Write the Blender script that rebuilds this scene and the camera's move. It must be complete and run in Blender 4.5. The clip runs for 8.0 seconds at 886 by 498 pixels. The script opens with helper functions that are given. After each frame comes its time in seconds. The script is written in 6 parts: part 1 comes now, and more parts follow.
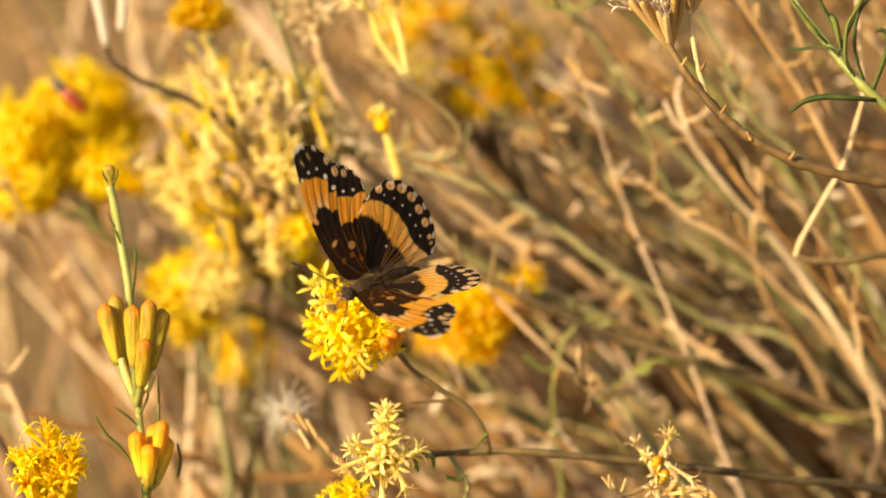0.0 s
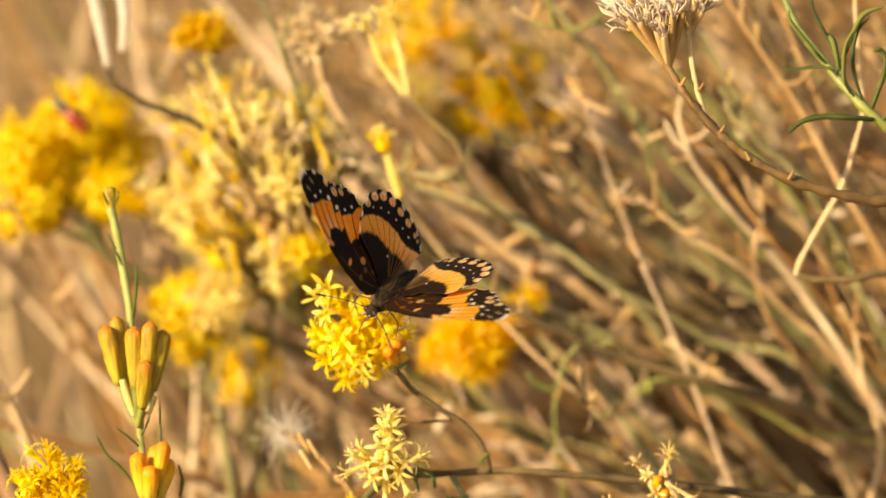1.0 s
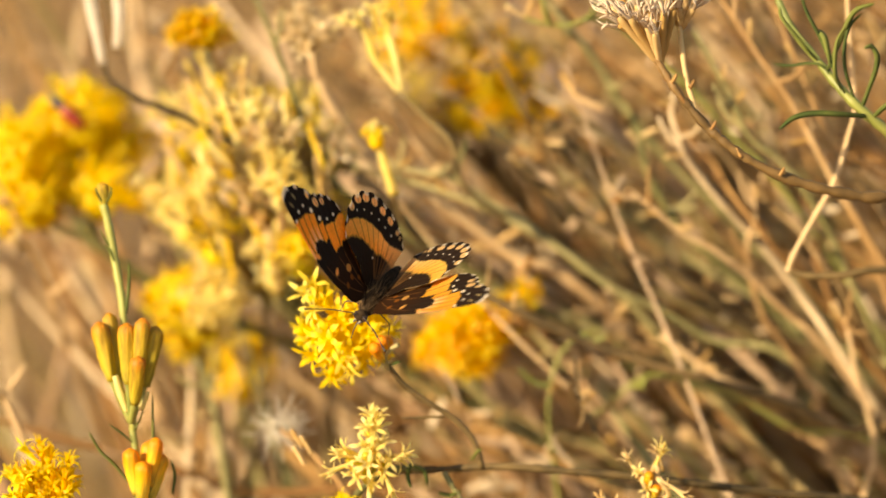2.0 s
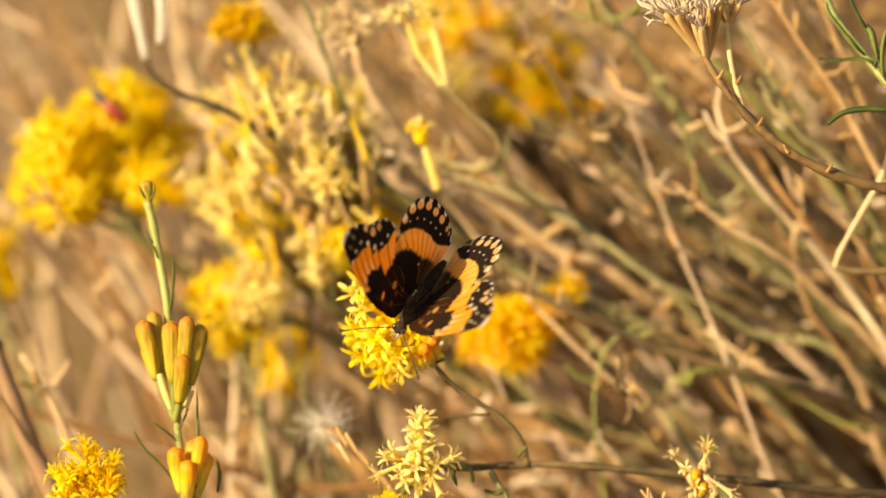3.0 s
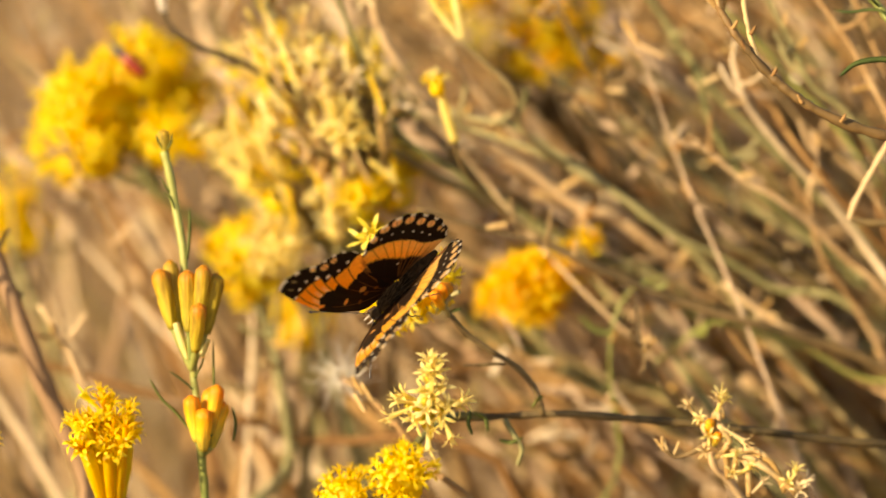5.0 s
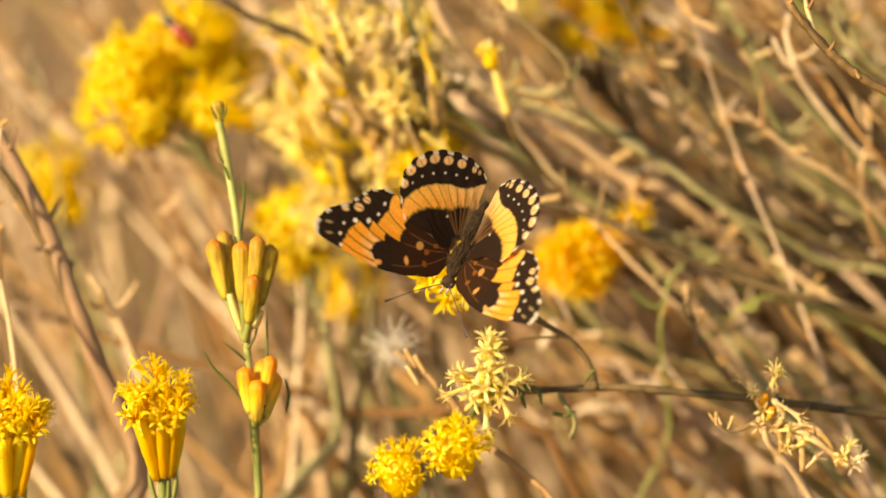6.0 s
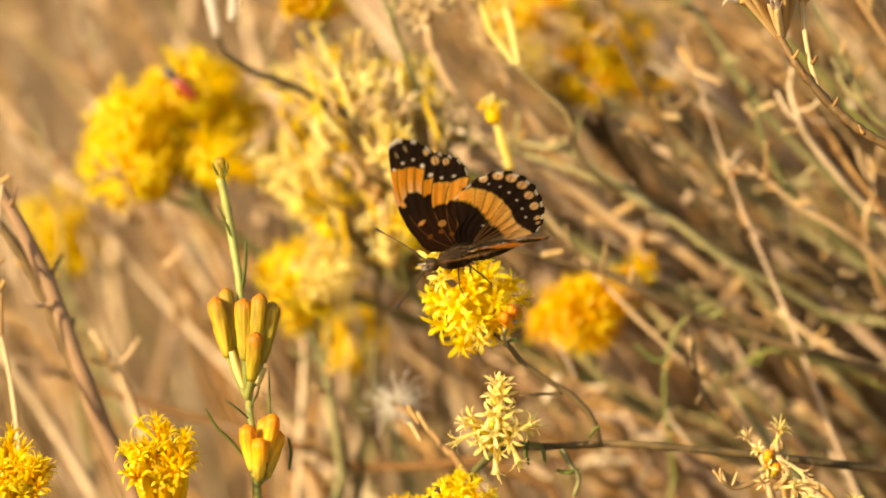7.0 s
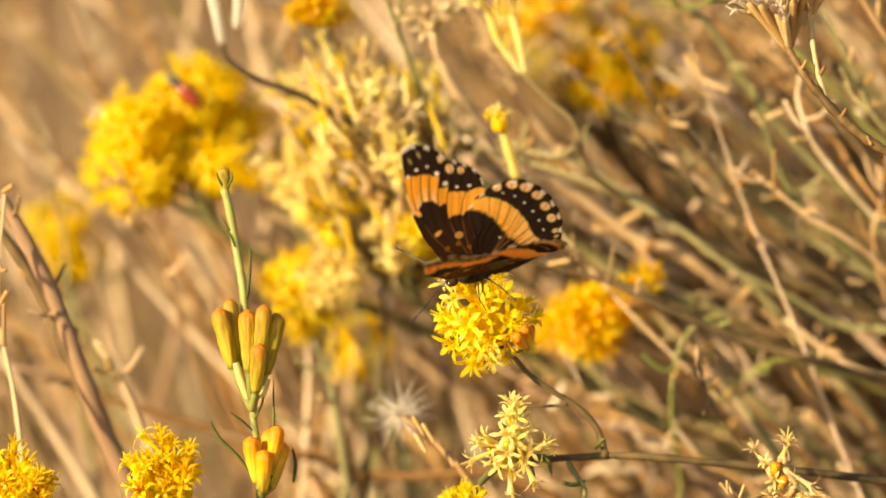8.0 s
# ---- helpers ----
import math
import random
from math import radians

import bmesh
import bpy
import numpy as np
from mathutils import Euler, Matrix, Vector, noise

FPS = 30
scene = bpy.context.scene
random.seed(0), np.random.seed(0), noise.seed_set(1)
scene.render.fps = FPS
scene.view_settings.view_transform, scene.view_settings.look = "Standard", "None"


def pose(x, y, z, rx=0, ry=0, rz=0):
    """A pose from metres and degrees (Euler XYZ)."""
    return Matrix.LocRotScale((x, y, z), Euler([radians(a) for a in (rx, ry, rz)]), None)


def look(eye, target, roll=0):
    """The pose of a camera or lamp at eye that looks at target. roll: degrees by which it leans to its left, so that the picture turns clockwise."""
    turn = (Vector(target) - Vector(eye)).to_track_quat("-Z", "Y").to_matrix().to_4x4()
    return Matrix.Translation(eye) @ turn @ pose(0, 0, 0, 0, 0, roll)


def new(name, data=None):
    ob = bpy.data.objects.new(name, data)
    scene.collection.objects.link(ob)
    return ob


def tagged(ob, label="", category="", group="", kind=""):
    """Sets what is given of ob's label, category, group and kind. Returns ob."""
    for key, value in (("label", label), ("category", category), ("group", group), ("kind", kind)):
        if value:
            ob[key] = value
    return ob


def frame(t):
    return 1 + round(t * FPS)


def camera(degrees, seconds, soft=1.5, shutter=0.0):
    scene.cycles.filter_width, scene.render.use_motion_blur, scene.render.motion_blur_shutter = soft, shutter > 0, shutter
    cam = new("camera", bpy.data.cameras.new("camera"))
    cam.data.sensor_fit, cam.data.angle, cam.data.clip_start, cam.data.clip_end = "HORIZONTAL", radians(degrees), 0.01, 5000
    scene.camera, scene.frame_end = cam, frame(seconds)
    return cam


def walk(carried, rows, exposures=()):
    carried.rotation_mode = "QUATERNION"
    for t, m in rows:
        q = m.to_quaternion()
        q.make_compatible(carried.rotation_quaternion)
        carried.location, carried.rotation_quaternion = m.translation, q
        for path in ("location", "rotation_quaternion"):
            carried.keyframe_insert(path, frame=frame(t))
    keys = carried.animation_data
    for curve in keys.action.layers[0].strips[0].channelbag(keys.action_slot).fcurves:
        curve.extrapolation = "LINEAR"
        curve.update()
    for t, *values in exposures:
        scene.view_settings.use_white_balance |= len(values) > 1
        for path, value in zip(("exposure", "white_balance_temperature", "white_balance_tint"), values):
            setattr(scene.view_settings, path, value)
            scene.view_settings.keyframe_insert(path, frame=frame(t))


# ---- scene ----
cam = camera(10, 8.0, soft=1.6)
cam.data.dof.use_dof = True
cam.data.dof.focus_distance = 0.889
cam.data.dof.aperture_fstop = 8.6
PATH = [
    (0.0, pose(-0.00614, -0.88464, 0.75274, 79.97, -0.26, -0.35)),
    (0.5, pose(-0.00145, -0.88579, 0.75440, 79.93, 0.41, -0.38)),
    (1.0, pose(-0.00000, -0.88633, 0.75628, 80.00, 0.00, -0.00)),
    (1.5, pose(0.00450, -0.88799, 0.75517, 79.95, 0.10, 0.19)),
    (2.0, pose(0.00623, -0.88804, 0.75753, 79.90, 0.05, 0.30)),
    (2.2, pose(0.00446, -0.88543, 0.76149, 79.81, 0.14, 0.31)),
    (3.3, pose(0.00345, -0.88246, 0.76510, 79.39, 0.25, 0.69)),
    (3.5, pose(0.00088, -0.88382, 0.76722, 79.46, 0.17, 0.32)),
    (4.0, pose(0.00423, -0.88770, 0.76486, 79.60, 0.55, 0.50)),
    (4.5, pose(0.00958, -0.89063, 0.75869, 79.53, 0.38, 1.15)),
    (4.7, pose(0.00891, -0.88873, 0.75460, 79.50, 0.43, 1.04)),
    (5.8, pose(0.00183, -0.88695, 0.75536, 79.23, -0.48, 1.41)),
    (6.0, pose(-0.00447, -0.88595, 0.75518, 79.11, -0.16, 0.98)),
    (6.5, pose(-0.00863, -0.88577, 0.75914, 79.32, -0.28, 0.84)),
    (7.0, pose(-0.00379, -0.88113, 0.76277, 79.22, -0.00, 1.03)),
    (7.5, pose(-0.00282, -0.88241, 0.76535, 79.12, -0.17, 1.03)),
    (8.0, pose(-0.00309, -0.87450, 0.76873, 78.89, -0.02, 1.15))]
walk(cam, PATH, exposures=[(0.0, 0.96, 7700, 11), (8.0, 0.96, 7700, 11)])

# ---- light ----
SUN_WAY = Vector((-0.70, -0.60, 0.39)).normalized()
world = bpy.data.worlds.new("sky")
scene.world = world
world.use_nodes = True
sky = world.node_tree.nodes.new("ShaderNodeTexSky")
sky.sky_type = "NISHITA"
sky.sun_disc = False
sky.sun_elevation = math.asin(SUN_WAY.z)
sky.sun_rotation = math.atan2(SUN_WAY.x, SUN_WAY.y)
background = world.node_tree.nodes["Background"]
background.inputs["Strength"].default_value = 0.10
world.node_tree.links.new(sky.outputs[0], background.inputs["Color"])
sun = new("sun", bpy.data.lights.new("sun", "SUN"))
sun.data.energy, sun.data.angle, sun.data.color = 4.5, radians(0.5), (1.0, 0.86, 0.63)
sun.matrix_world = look(SUN_WAY * 5, (0, 0, 0))

# ---- materials ----


def material(name, low, high, scale=400.0, rough=0.6, bump=0.0, through_light=0.0, vary=0.0, coat=0.0, stain=None):
    """A surface between two colours: fine grain and broad stains, each object a little apart from the next; leaves and petals let light through."""
    m = bpy.data.materials.new(name)
    m.use_nodes = True
    n, link = m.node_tree.nodes, m.node_tree.links.new
    b = n["Principled BSDF"]
    place = n.new("ShaderNodeTexCoord")
    fine, broad = n.new("ShaderNodeTexNoise"), n.new("ShaderNodeTexNoise")
    fine.inputs["Scale"].default_value, broad.inputs["Scale"].default_value = scale, scale * 0.17
    fine.inputs["Detail"].default_value = 4
    link(place.outputs["Object"], fine.inputs["Vector"])
    link(place.outputs["Object"], broad.inputs["Vector"])
    both = n.new("ShaderNodeMath")
    both.operation = "MULTIPLY_ADD"
    both.inputs[1].default_value = 0.45
    link(fine.outputs["Fac"], both.inputs[0])
    half = n.new("ShaderNodeMath")
    half.operation = "MULTIPLY"
    half.inputs[1].default_value = 0.55
    link(broad.outputs["Fac"], half.inputs[0])
    link(half.outputs[0], both.inputs[2])
    ramp = n.new("ShaderNodeValToRGB")
    ramp.color_ramp.elements[0].position, ramp.color_ramp.elements[1].position = 0.36, 0.64
    ramp.color_ramp.elements[0].color, ramp.color_ramp.elements[1].color = (*low, 1), (*high, 1)
    if stain:
        e = ramp.color_ramp.elements.new(0.8)
        e.color = (*stain, 1)
    own = n.new("ShaderNodeObjectInfo")
    shift = n.new("ShaderNodeMath")
    shift.operation = "MULTIPLY_ADD"
    shift.inputs[1].default_value = vary
    link(own.outputs["Random"], shift.inputs[0])
    off = n.new("ShaderNodeMath")
    off.operation = "SUBTRACT"
    off.inputs[1].default_value = vary * 0.5
    link(both.outputs[0], off.inputs[0])
    link(off.outputs[0], shift.inputs[2])
    link(shift.outputs[0], ramp.inputs["Fac"])
    link(ramp.outputs["Color"], b.inputs["Base Color"])
    b.inputs["Roughness"].default_value = rough
    b.inputs["Coat Weight"].default_value = coat
    b.inputs["Specular IOR Level"].default_value = 0.5 if rough < 0.55 else 0.25
    if bump:
        dent = n.new("ShaderNodeBump")
        dent.inputs["Strength"].default_value = bump
        dent.inputs["Distance"].default_value = 0.0004
        link(fine.outputs["Fac"], dent.inputs["Height"])
        link(dent.outputs[0], b.inputs["Normal"])
    if through_light:
        glow, mix = n.new("ShaderNodeBsdfTranslucent"), n.new("ShaderNodeMixShader")
        link(ramp.outputs["Color"], glow.inputs["Color"])
        mix.inputs[0].default_value = through_light
        link(b.outputs[0], mix.inputs[1])
        link(glow.outputs[0], mix.inputs[2])
        link(mix.outputs[0], n["Material Output"].inputs["Surface"])
    return m


PETAL = material("yellow_petal", (0.89, 0.64, 0.012), (0.93, 0.77, 0.036), 500, 0.5, 0.2, 0.55, 0.35)
PETAL_LEMON = material("lemon_petal", (0.88, 0.70, 0.06), (0.94, 0.82, 0.16), 500, 0.5, 0.2, 0.55, 0.35)
PETAL_GOLD = material("golden_petal", (0.90, 0.52, 0.007), (0.93, 0.69, 0.02), 500, 0.5, 0.2, 0.55, 0.4)
PETAL_PALE = material("faded_petal", (0.87, 0.71, 0.20), (0.93, 0.82, 0.38), 500, 0.6, 0.2, 0.5, 0.4)
PETAL_DRY = material("dry_petal", (0.66, 0.48, 0.22), (0.82, 0.66, 0.40), 500, 0.75, 0.3, 0.3, 0.5)
CUP = material("olive_cup", (0.56, 0.46, 0.03), (0.78, 0.60, 0.05), 300, 0.5, 0.3, 0.3, 0.4)
CUP_DRY = material("straw_cup", (0.447, 0.267, 0.086), (0.654, 0.464, 0.224), 300, 0.7, 0.3, 0.15, 0.4)
LEAF = material("narrow_green_leaf", (0.05, 0.075, 0.016), (0.16, 0.18, 0.04), 260, 0.75, 0.3, 0.2, 0.3)
STEM_GREEN = material("grey_green_stem", (0.155, 0.146, 0.052), (0.335, 0.284, 0.129), 220, 0.6, 0.5, 0, 0.5)
STEM_FRESH = material("fresh_green_stem", (0.13, 0.155, 0.03), (0.30, 0.30, 0.07), 220, 0.5, 0.4, 0, 0.3)
STEM_BROWN = material("brown_bark", (0.077, 0.052, 0.022), (0.232, 0.146, 0.060), 260, 0.65, 0.9, 0, 0.3, stain=(0.361, 0.249, 0.129))
STEM_TAN = material("dry_tan_stem", (0.310, 0.181, 0.073), (0.550, 0.378, 0.202), 220, 0.7, 0.6, 0, 0.9)
STEM_BARK = material("knotty_brown_bark", (0.055, 0.034, 0.012), (0.17, 0.10, 0.036), 300, 0.55, 1.0, 0, 0.2, stain=(0.30, 0.16, 0.065))
STEM_DARK = material("dark_woody_stem", (0.06, 0.042, 0.018), (0.20, 0.13, 0.05), 260, 0.6, 0.9, 0, 0.2)
STEM_PINK = material("weathered_pinkish_stem", (0.292, 0.176, 0.095), (0.533, 0.378, 0.241), 200, 0.7, 0.5, 0, 0.6)
STEM_RUST = material("rusty_dry_stem", (0.189, 0.090, 0.026), (0.361, 0.202, 0.069), 200, 0.7, 0.5, 0, 0.6)
STEM_SAGE = material("sage_green_stem", (0.146, 0.107, 0.036), (0.361, 0.267, 0.120), 200, 0.7, 0.4, 0, 0.6)
STEM_PALE = material("bleached_dry_stem", (0.361, 0.258, 0.155), (0.602, 0.482, 0.327), 200, 0.7, 0.4, 0, 0.6)
STEM_WHITE = material("sun_bleached_stem", (0.45, 0.33, 0.19), (0.68, 0.52, 0.33), 180, 0.6, 0.5, 0, 0.7)
FLUFF = material("white_seed_fluff", (0.72, 0.64, 0.52), (0.85, 0.80, 0.70), 300, 0.8, 0, 0.5, 0.2)
TUFT = material("pale_straw_bristle", (0.68, 0.54, 0.39), (0.88, 0.77, 0.62), 400, 0.8, 0.2, 0.4, 0.3)
GRASS = material("dry_tan_grass", (0.189, 0.107, 0.039), (0.430, 0.275, 0.120), 40, 0.8, 0.3, 0.1, 0)
SOIL = material("dry_sandy_soil", (0.146, 0.086, 0.039), (0.292, 0.181, 0.086), 14, 0.9, 0.6)
BEETLE_RED = material("red_wing_case", (0.20, 0.02, 0.008), (0.36, 0.05, 0.015), 600, 0.3, 0, 0, 0, 0.4)
BEETLE_DARK = material("dark_shell", (0.03, 0.03, 0.035), (0.07, 0.07, 0.08), 600, 0.35)


def graded(name, stops, rough=0.6, through_light=0.25):
    """A colour that runs along the length of a bud, from its foot to its tip, broken by fine streaks."""
    m = bpy.data.materials.new(name)
    m.use_nodes = True
    n, link = m.node_tree.nodes, m.node_tree.links.new
    b = n["Principled BSDF"]
    attr = n.new("ShaderNodeAttribute")
    attr.attribute_name = "along"
    place, fine = n.new("ShaderNodeTexCoord"), n.new("ShaderNodeTexNoise")
    fine.inputs["Scale"].default_value = 1.0
    fine.inputs["Detail"].default_value = 4
    streak = n.new("ShaderNodeMapping")
    streak.inputs["Scale"].default_value = (1500, 1500, 190)
    link(place.outputs["Object"], streak.inputs["Vector"])
    link(streak.outputs[0], fine.inputs["Vector"])
    own = n.new("ShaderNodeObjectInfo")
    a1, a2 = n.new("ShaderNodeMath"), n.new("ShaderNodeMath")
    a1.operation = a2.operation = "MULTIPLY_ADD"
    a1.inputs[1].default_value, a2.inputs[1].default_value = 0.5, 0.2
    link(fine.outputs["Fac"], a1.inputs[0])
    link(attr.outputs["Fac"], a1.inputs[2])
    link(own.outputs["Random"], a2.inputs[0])
    link(a1.outputs[0], a2.inputs[2])
    ramp = n.new("ShaderNodeValToRGB")
    while len(ramp.color_ramp.elements) < len(stops):
        ramp.color_ramp.elements.new(0.5)
    for e, (at, colour) in zip(ramp.color_ramp.elements, stops):
        e.position, e.color = at * 0.8, (*colour, 1)
    less = n.new("ShaderNodeMath")
    less.operation = "MULTIPLY"
    less.inputs[1].default_value = 0.8
    link(a2.outputs[0], less.inputs[0])
    link(less.outputs[0], ramp.inputs["Fac"])
    worn, tone = n.new("ShaderNodeMixRGB"), n.new("ShaderNodeValToRGB")
    worn.blend_type = "MULTIPLY"
    worn.inputs[0].default_value = 1.0
    tone.color_ramp.elements[0].position, tone.color_ramp.elements[1].position = 0.3, 0.6
    tone.color_ramp.elements[0].color, tone.color_ramp.elements[1].color = (0.5, 0.44, 0.4, 1), (1.15, 1.15, 1.15, 1)
    link(fine.outputs["Fac"], tone.inputs[0])
    link(ramp.outputs["Color"], worn.inputs[1])
    link(tone.outputs[0], worn.inputs[2])
    link(worn.outputs[0], b.inputs["Base Color"])
    b.inputs["Roughness"].default_value = rough
    dent = n.new("ShaderNodeBump")
    dent.inputs["Strength"].default_value, dent.inputs["Distance"].default_value = 0.8, 0.0004
    link(fine.outputs["Fac"], dent.inputs["Height"])
    link(dent.outputs[0], b.inputs["Normal"])
    glow, mix = n.new("ShaderNodeBsdfTranslucent"), n.new("ShaderNodeMixShader")
    link(ramp.outputs["Color"], glow.inputs["Color"])
    mix.inputs[0].default_value = through_light
    link(b.outputs[0], mix.inputs[1])
    link(glow.outputs[0], mix.inputs[2])
    link(mix.outputs[0], n["Material Output"].inputs["Surface"])
    return m


BUD = graded("olive_to_orange_bud", [(0.25, (0.27, 0.24, 0.03)), (0.6, (0.48, 0.36, 0.026)), (0.95, (0.54, 0.34, 0.018)), (1.1, (0.62, 0.22, 0.005))])
BUD_ORANGE = graded("yellow_to_orange_bud", [(0.25, (0.46, 0.38, 0.05)), (0.55, (0.78, 0.54, 0.05)), (0.85, (0.88, 0.46, 0.012)), (1.05, (0.86, 0.29, 0.003))])


def painted(name, attribute, rough, through_light, bump=0.15):
    """Wing scales: the colour of each spot of the wing is stored on the mesh; fine scale grain is added."""
    m = bpy.data.materials.new(name)
    m.use_nodes = True
    n, link = m.node_tree.nodes, m.node_tree.links.new
    b = n["Principled BSDF"]
    attr = n.new("ShaderNodeAttribute")
    attr.attribute_name = attribute
    place, fine = n.new("ShaderNodeTexCoord"), n.new("ShaderNodeTexNoise")
    fine.inputs["Scale"].default_value = 2200
    fine.inputs["Detail"].default_value = 5
    link(place.outputs["Object"], fine.inputs["Vector"])
    grain = n.new("ShaderNodeMixRGB")
    grain.blend_type = "MULTIPLY"
    grain.inputs[0].default_value = 0.85
    tone = n.new("ShaderNodeValToRGB")
    tone.color_ramp.elements[0].color, tone.color_ramp.elements[1].color = (0.76, 0.72, 0.68, 1), (1.2, 1.2, 1.2, 1)
    link(fine.outputs["Fac"], tone.inputs[0])
    link(attr.outputs["Color"], grain.inputs[1])
    link(tone.outputs[0], grain.inputs[2])
    link(grain.outputs[0], b.inputs["Base Color"])
    b.inputs["Roughness"].default_value = rough
    b.inputs["Sheen Weight"].default_value = 0.0
    b.inputs["Specular IOR Level"].default_value = 0.06
    dent = n.new("ShaderNodeBump")
    dent.inputs["Strength"].default_value, dent.inputs["Distance"].default_value = bump, 0.0002
    link(fine.outputs["Fac"], dent.inputs["Height"])
    link(dent.outputs[0], b.inputs["Normal"])
    glow, mix = n.new("ShaderNodeBsdfTranslucent"), n.new("ShaderNodeMixShader")
    twice = n.new("ShaderNodeMixRGB")
    twice.blend_type = "MULTIPLY"
    twice.inputs[0].default_value = 0.7
    link(grain.outputs[0], twice.inputs[1])
    link(grain.outputs[0], twice.inputs[2])
    link(twice.outputs[0], glow.inputs["Color"])
    mix.inputs[0].default_value = through_light
    link(b.outputs[0], mix.inputs[1])
    link(glow.outputs[0], mix.inputs[2])
    link(mix.outputs[0], n["Material Output"].inputs["Surface"])
    return m


WING = painted("wing_scales", "scales", 0.55, 0.62)
FUR = material("grey_brown_fur", (0.010, 0.006, 0.003), (0.045, 0.028, 0.014), 1500, 0.9, 0.5)
FUR.node_tree.nodes["Principled BSDF"].inputs["Specular IOR Level"].default_value = 0.1
HAIR = material("tawny_hair", (0.04, 0.024, 0.010), (0.17, 0.10, 0.045), 1500, 0.8)
CHITIN = material("dark_chitin", (0.02, 0.016, 0.014), (0.07, 0.05, 0.04), 1500, 0.4)
EYE = material("brown_eye", (0.03, 0.018, 0.012), (0.06, 0.035, 0.02), 1500, 0.15)
PALP = material("pale_palp", (0.35, 0.28, 0.2), (0.6, 0.5, 0.4), 1500, 0.7)

# ---- builders ----
TILT = radians(10)
HUB = Vector((0, 0, 0.6))                       # middle of the bloom that is visited
RIGHT = Vector((1, 0, 0))
UP = Vector((0, math.sin(TILT), math.cos(TILT)))
AWAY = Vector((0, math.cos(TILT), -math.sin(TILT)))


def spot(u, v, w):
    """A place in the shrub: millimetres across, up and behind the bloom; the shrub widens towards the back."""
    wide = (900 + w) / 900
    return HUB + (RIGHT * (u * wide) + UP * (v * wide) + AWAY * w) / 1000


def thing(name, label, category, base=(0, 0, 0), group="", kind=""):
    ob = new(name)
    ob.location = base
    return tagged(ob, label, category, group, kind)


def rest(parent):
    """Where the parent stands, so that its parts can be built in the place's own coordinates."""
    return parent.matrix_basis.copy() if parent.type == "EMPTY" else Matrix.Identity(4)


def part(name, bm, mat, parent=None, label="", local=False, smooth=True):
    me = bpy.data.meshes.new(name)
    bm.to_mesh(me)
    bm.free()
    me.materials.append(mat)
    if smooth:
        me.polygons.foreach_set("use_smooth", [True] * len(me.polygons))
    ob = new(name, me)
    if parent:
        ob.parent = parent
        if not local:
            ob.matrix_parent_inverse = rest(parent).inverted()
    if label:
        ob["label"] = label
    return ob


def piece(name, me, parent, m):
    """One of many alike pieces, on a shared mesh, at the place m."""
    ob = new(name, me)
    ob.parent = parent
    ob.matrix_parent_inverse = rest(parent).inverted()
    ob.matrix_basis = m
    return ob


def smooth_line(points, steps=6):
    """A curve through the points (Catmull-Rom)."""
    p = [Vector(q) for q in points]
    p = [p[0] * 2 - p[1]] + p + [p[-1] * 2 - p[-2]]
    out = []
    for i in range(1, len(p) - 2):
        a, b, c, d = p[i - 1:i + 3]
        for s in range(steps):
            t = s / steps
            out.append(0.5 * (2 * b + (c - a) * t + (2 * a - 5 * b + 4 * c - d) * t * t + (3 * b - a - 3 * c + d) * t ** 3))
    out.append(p[-2])
    return out


def tube(bm, points, r0, r1, sides=7, steps=6, knots=0.0, rng=random, oval=1.0):
    """A tapering stalk along the points; knots roughen its radius. Radii in metres."""
    line = smooth_line(points, steps)
    side = None
    rings = []
    for i, q in enumerate(line):
        way = (line[min(i + 1, len(line) - 1)] - line[max(i - 1, 0)]).normalized()
        if side is None:
            side = way.orthogonal().normalized()
        side = (side - way * side.dot(way)).normalized()
        over = way.cross(side)
        r = r0 + (r1 - r0) * i / (len(line) - 1)
        r *= 1 + knots * (rng.random() - 0.4)
        rings.append([bm.verts.new(q + (side * math.cos(a) + over * math.sin(a) * oval) * r)
                      for a in (2 * math.pi * k / sides for k in range(sides))])
    for a, b in zip(rings, rings[1:]):
        for k in range(sides):
            bm.faces.new((a[k], a[(k + 1) % sides], b[(k + 1) % sides], b[k]))
    bm.faces.new(rings[0][::-1])
    bm.faces.new(rings[-1])
    return bm


def blade(bm, points, width, thick, steps=6):
    """A narrow leaf along the points: folded along its rib, pointed at both ends, with thickness."""
    line = smooth_line(points, steps)
    rows = []
    for i, q in enumerate(line):
        t = i / (len(line) - 1)
        way = (line[min(i + 1, len(line) - 1)] - line[max(i - 1, 0)]).normalized()
        side = way.cross(Vector((0.2, -0.9, 0.35))).normalized()
        over = side.cross(way)
        w = width * (0.35 + 0.65 * math.sin(math.pi * min(1, 0.12 + 0.88 * t)) ** 0.6) if t < 0.97 else width * 0.08
        rows.append([bm.verts.new(q + v) for v in (side * w, over * thick * 0.4, -side * w, -over * thick)])
    for a, b in zip(rows, rows[1:]):
        for k in range(4):
            bm.faces.new((a[k], a[(k + 1) % 4], b[(k + 1) % 4], b[k]))
    bm.faces.new(rows[0][::-1])
    bm.faces.new(rows[-1])
    return bm


def turn_to(way, spin=0.0):
    return way.to_track_quat("Z", "Y").to_matrix().to_4x4() @ Matrix.Rotation(spin, 4, "Z")


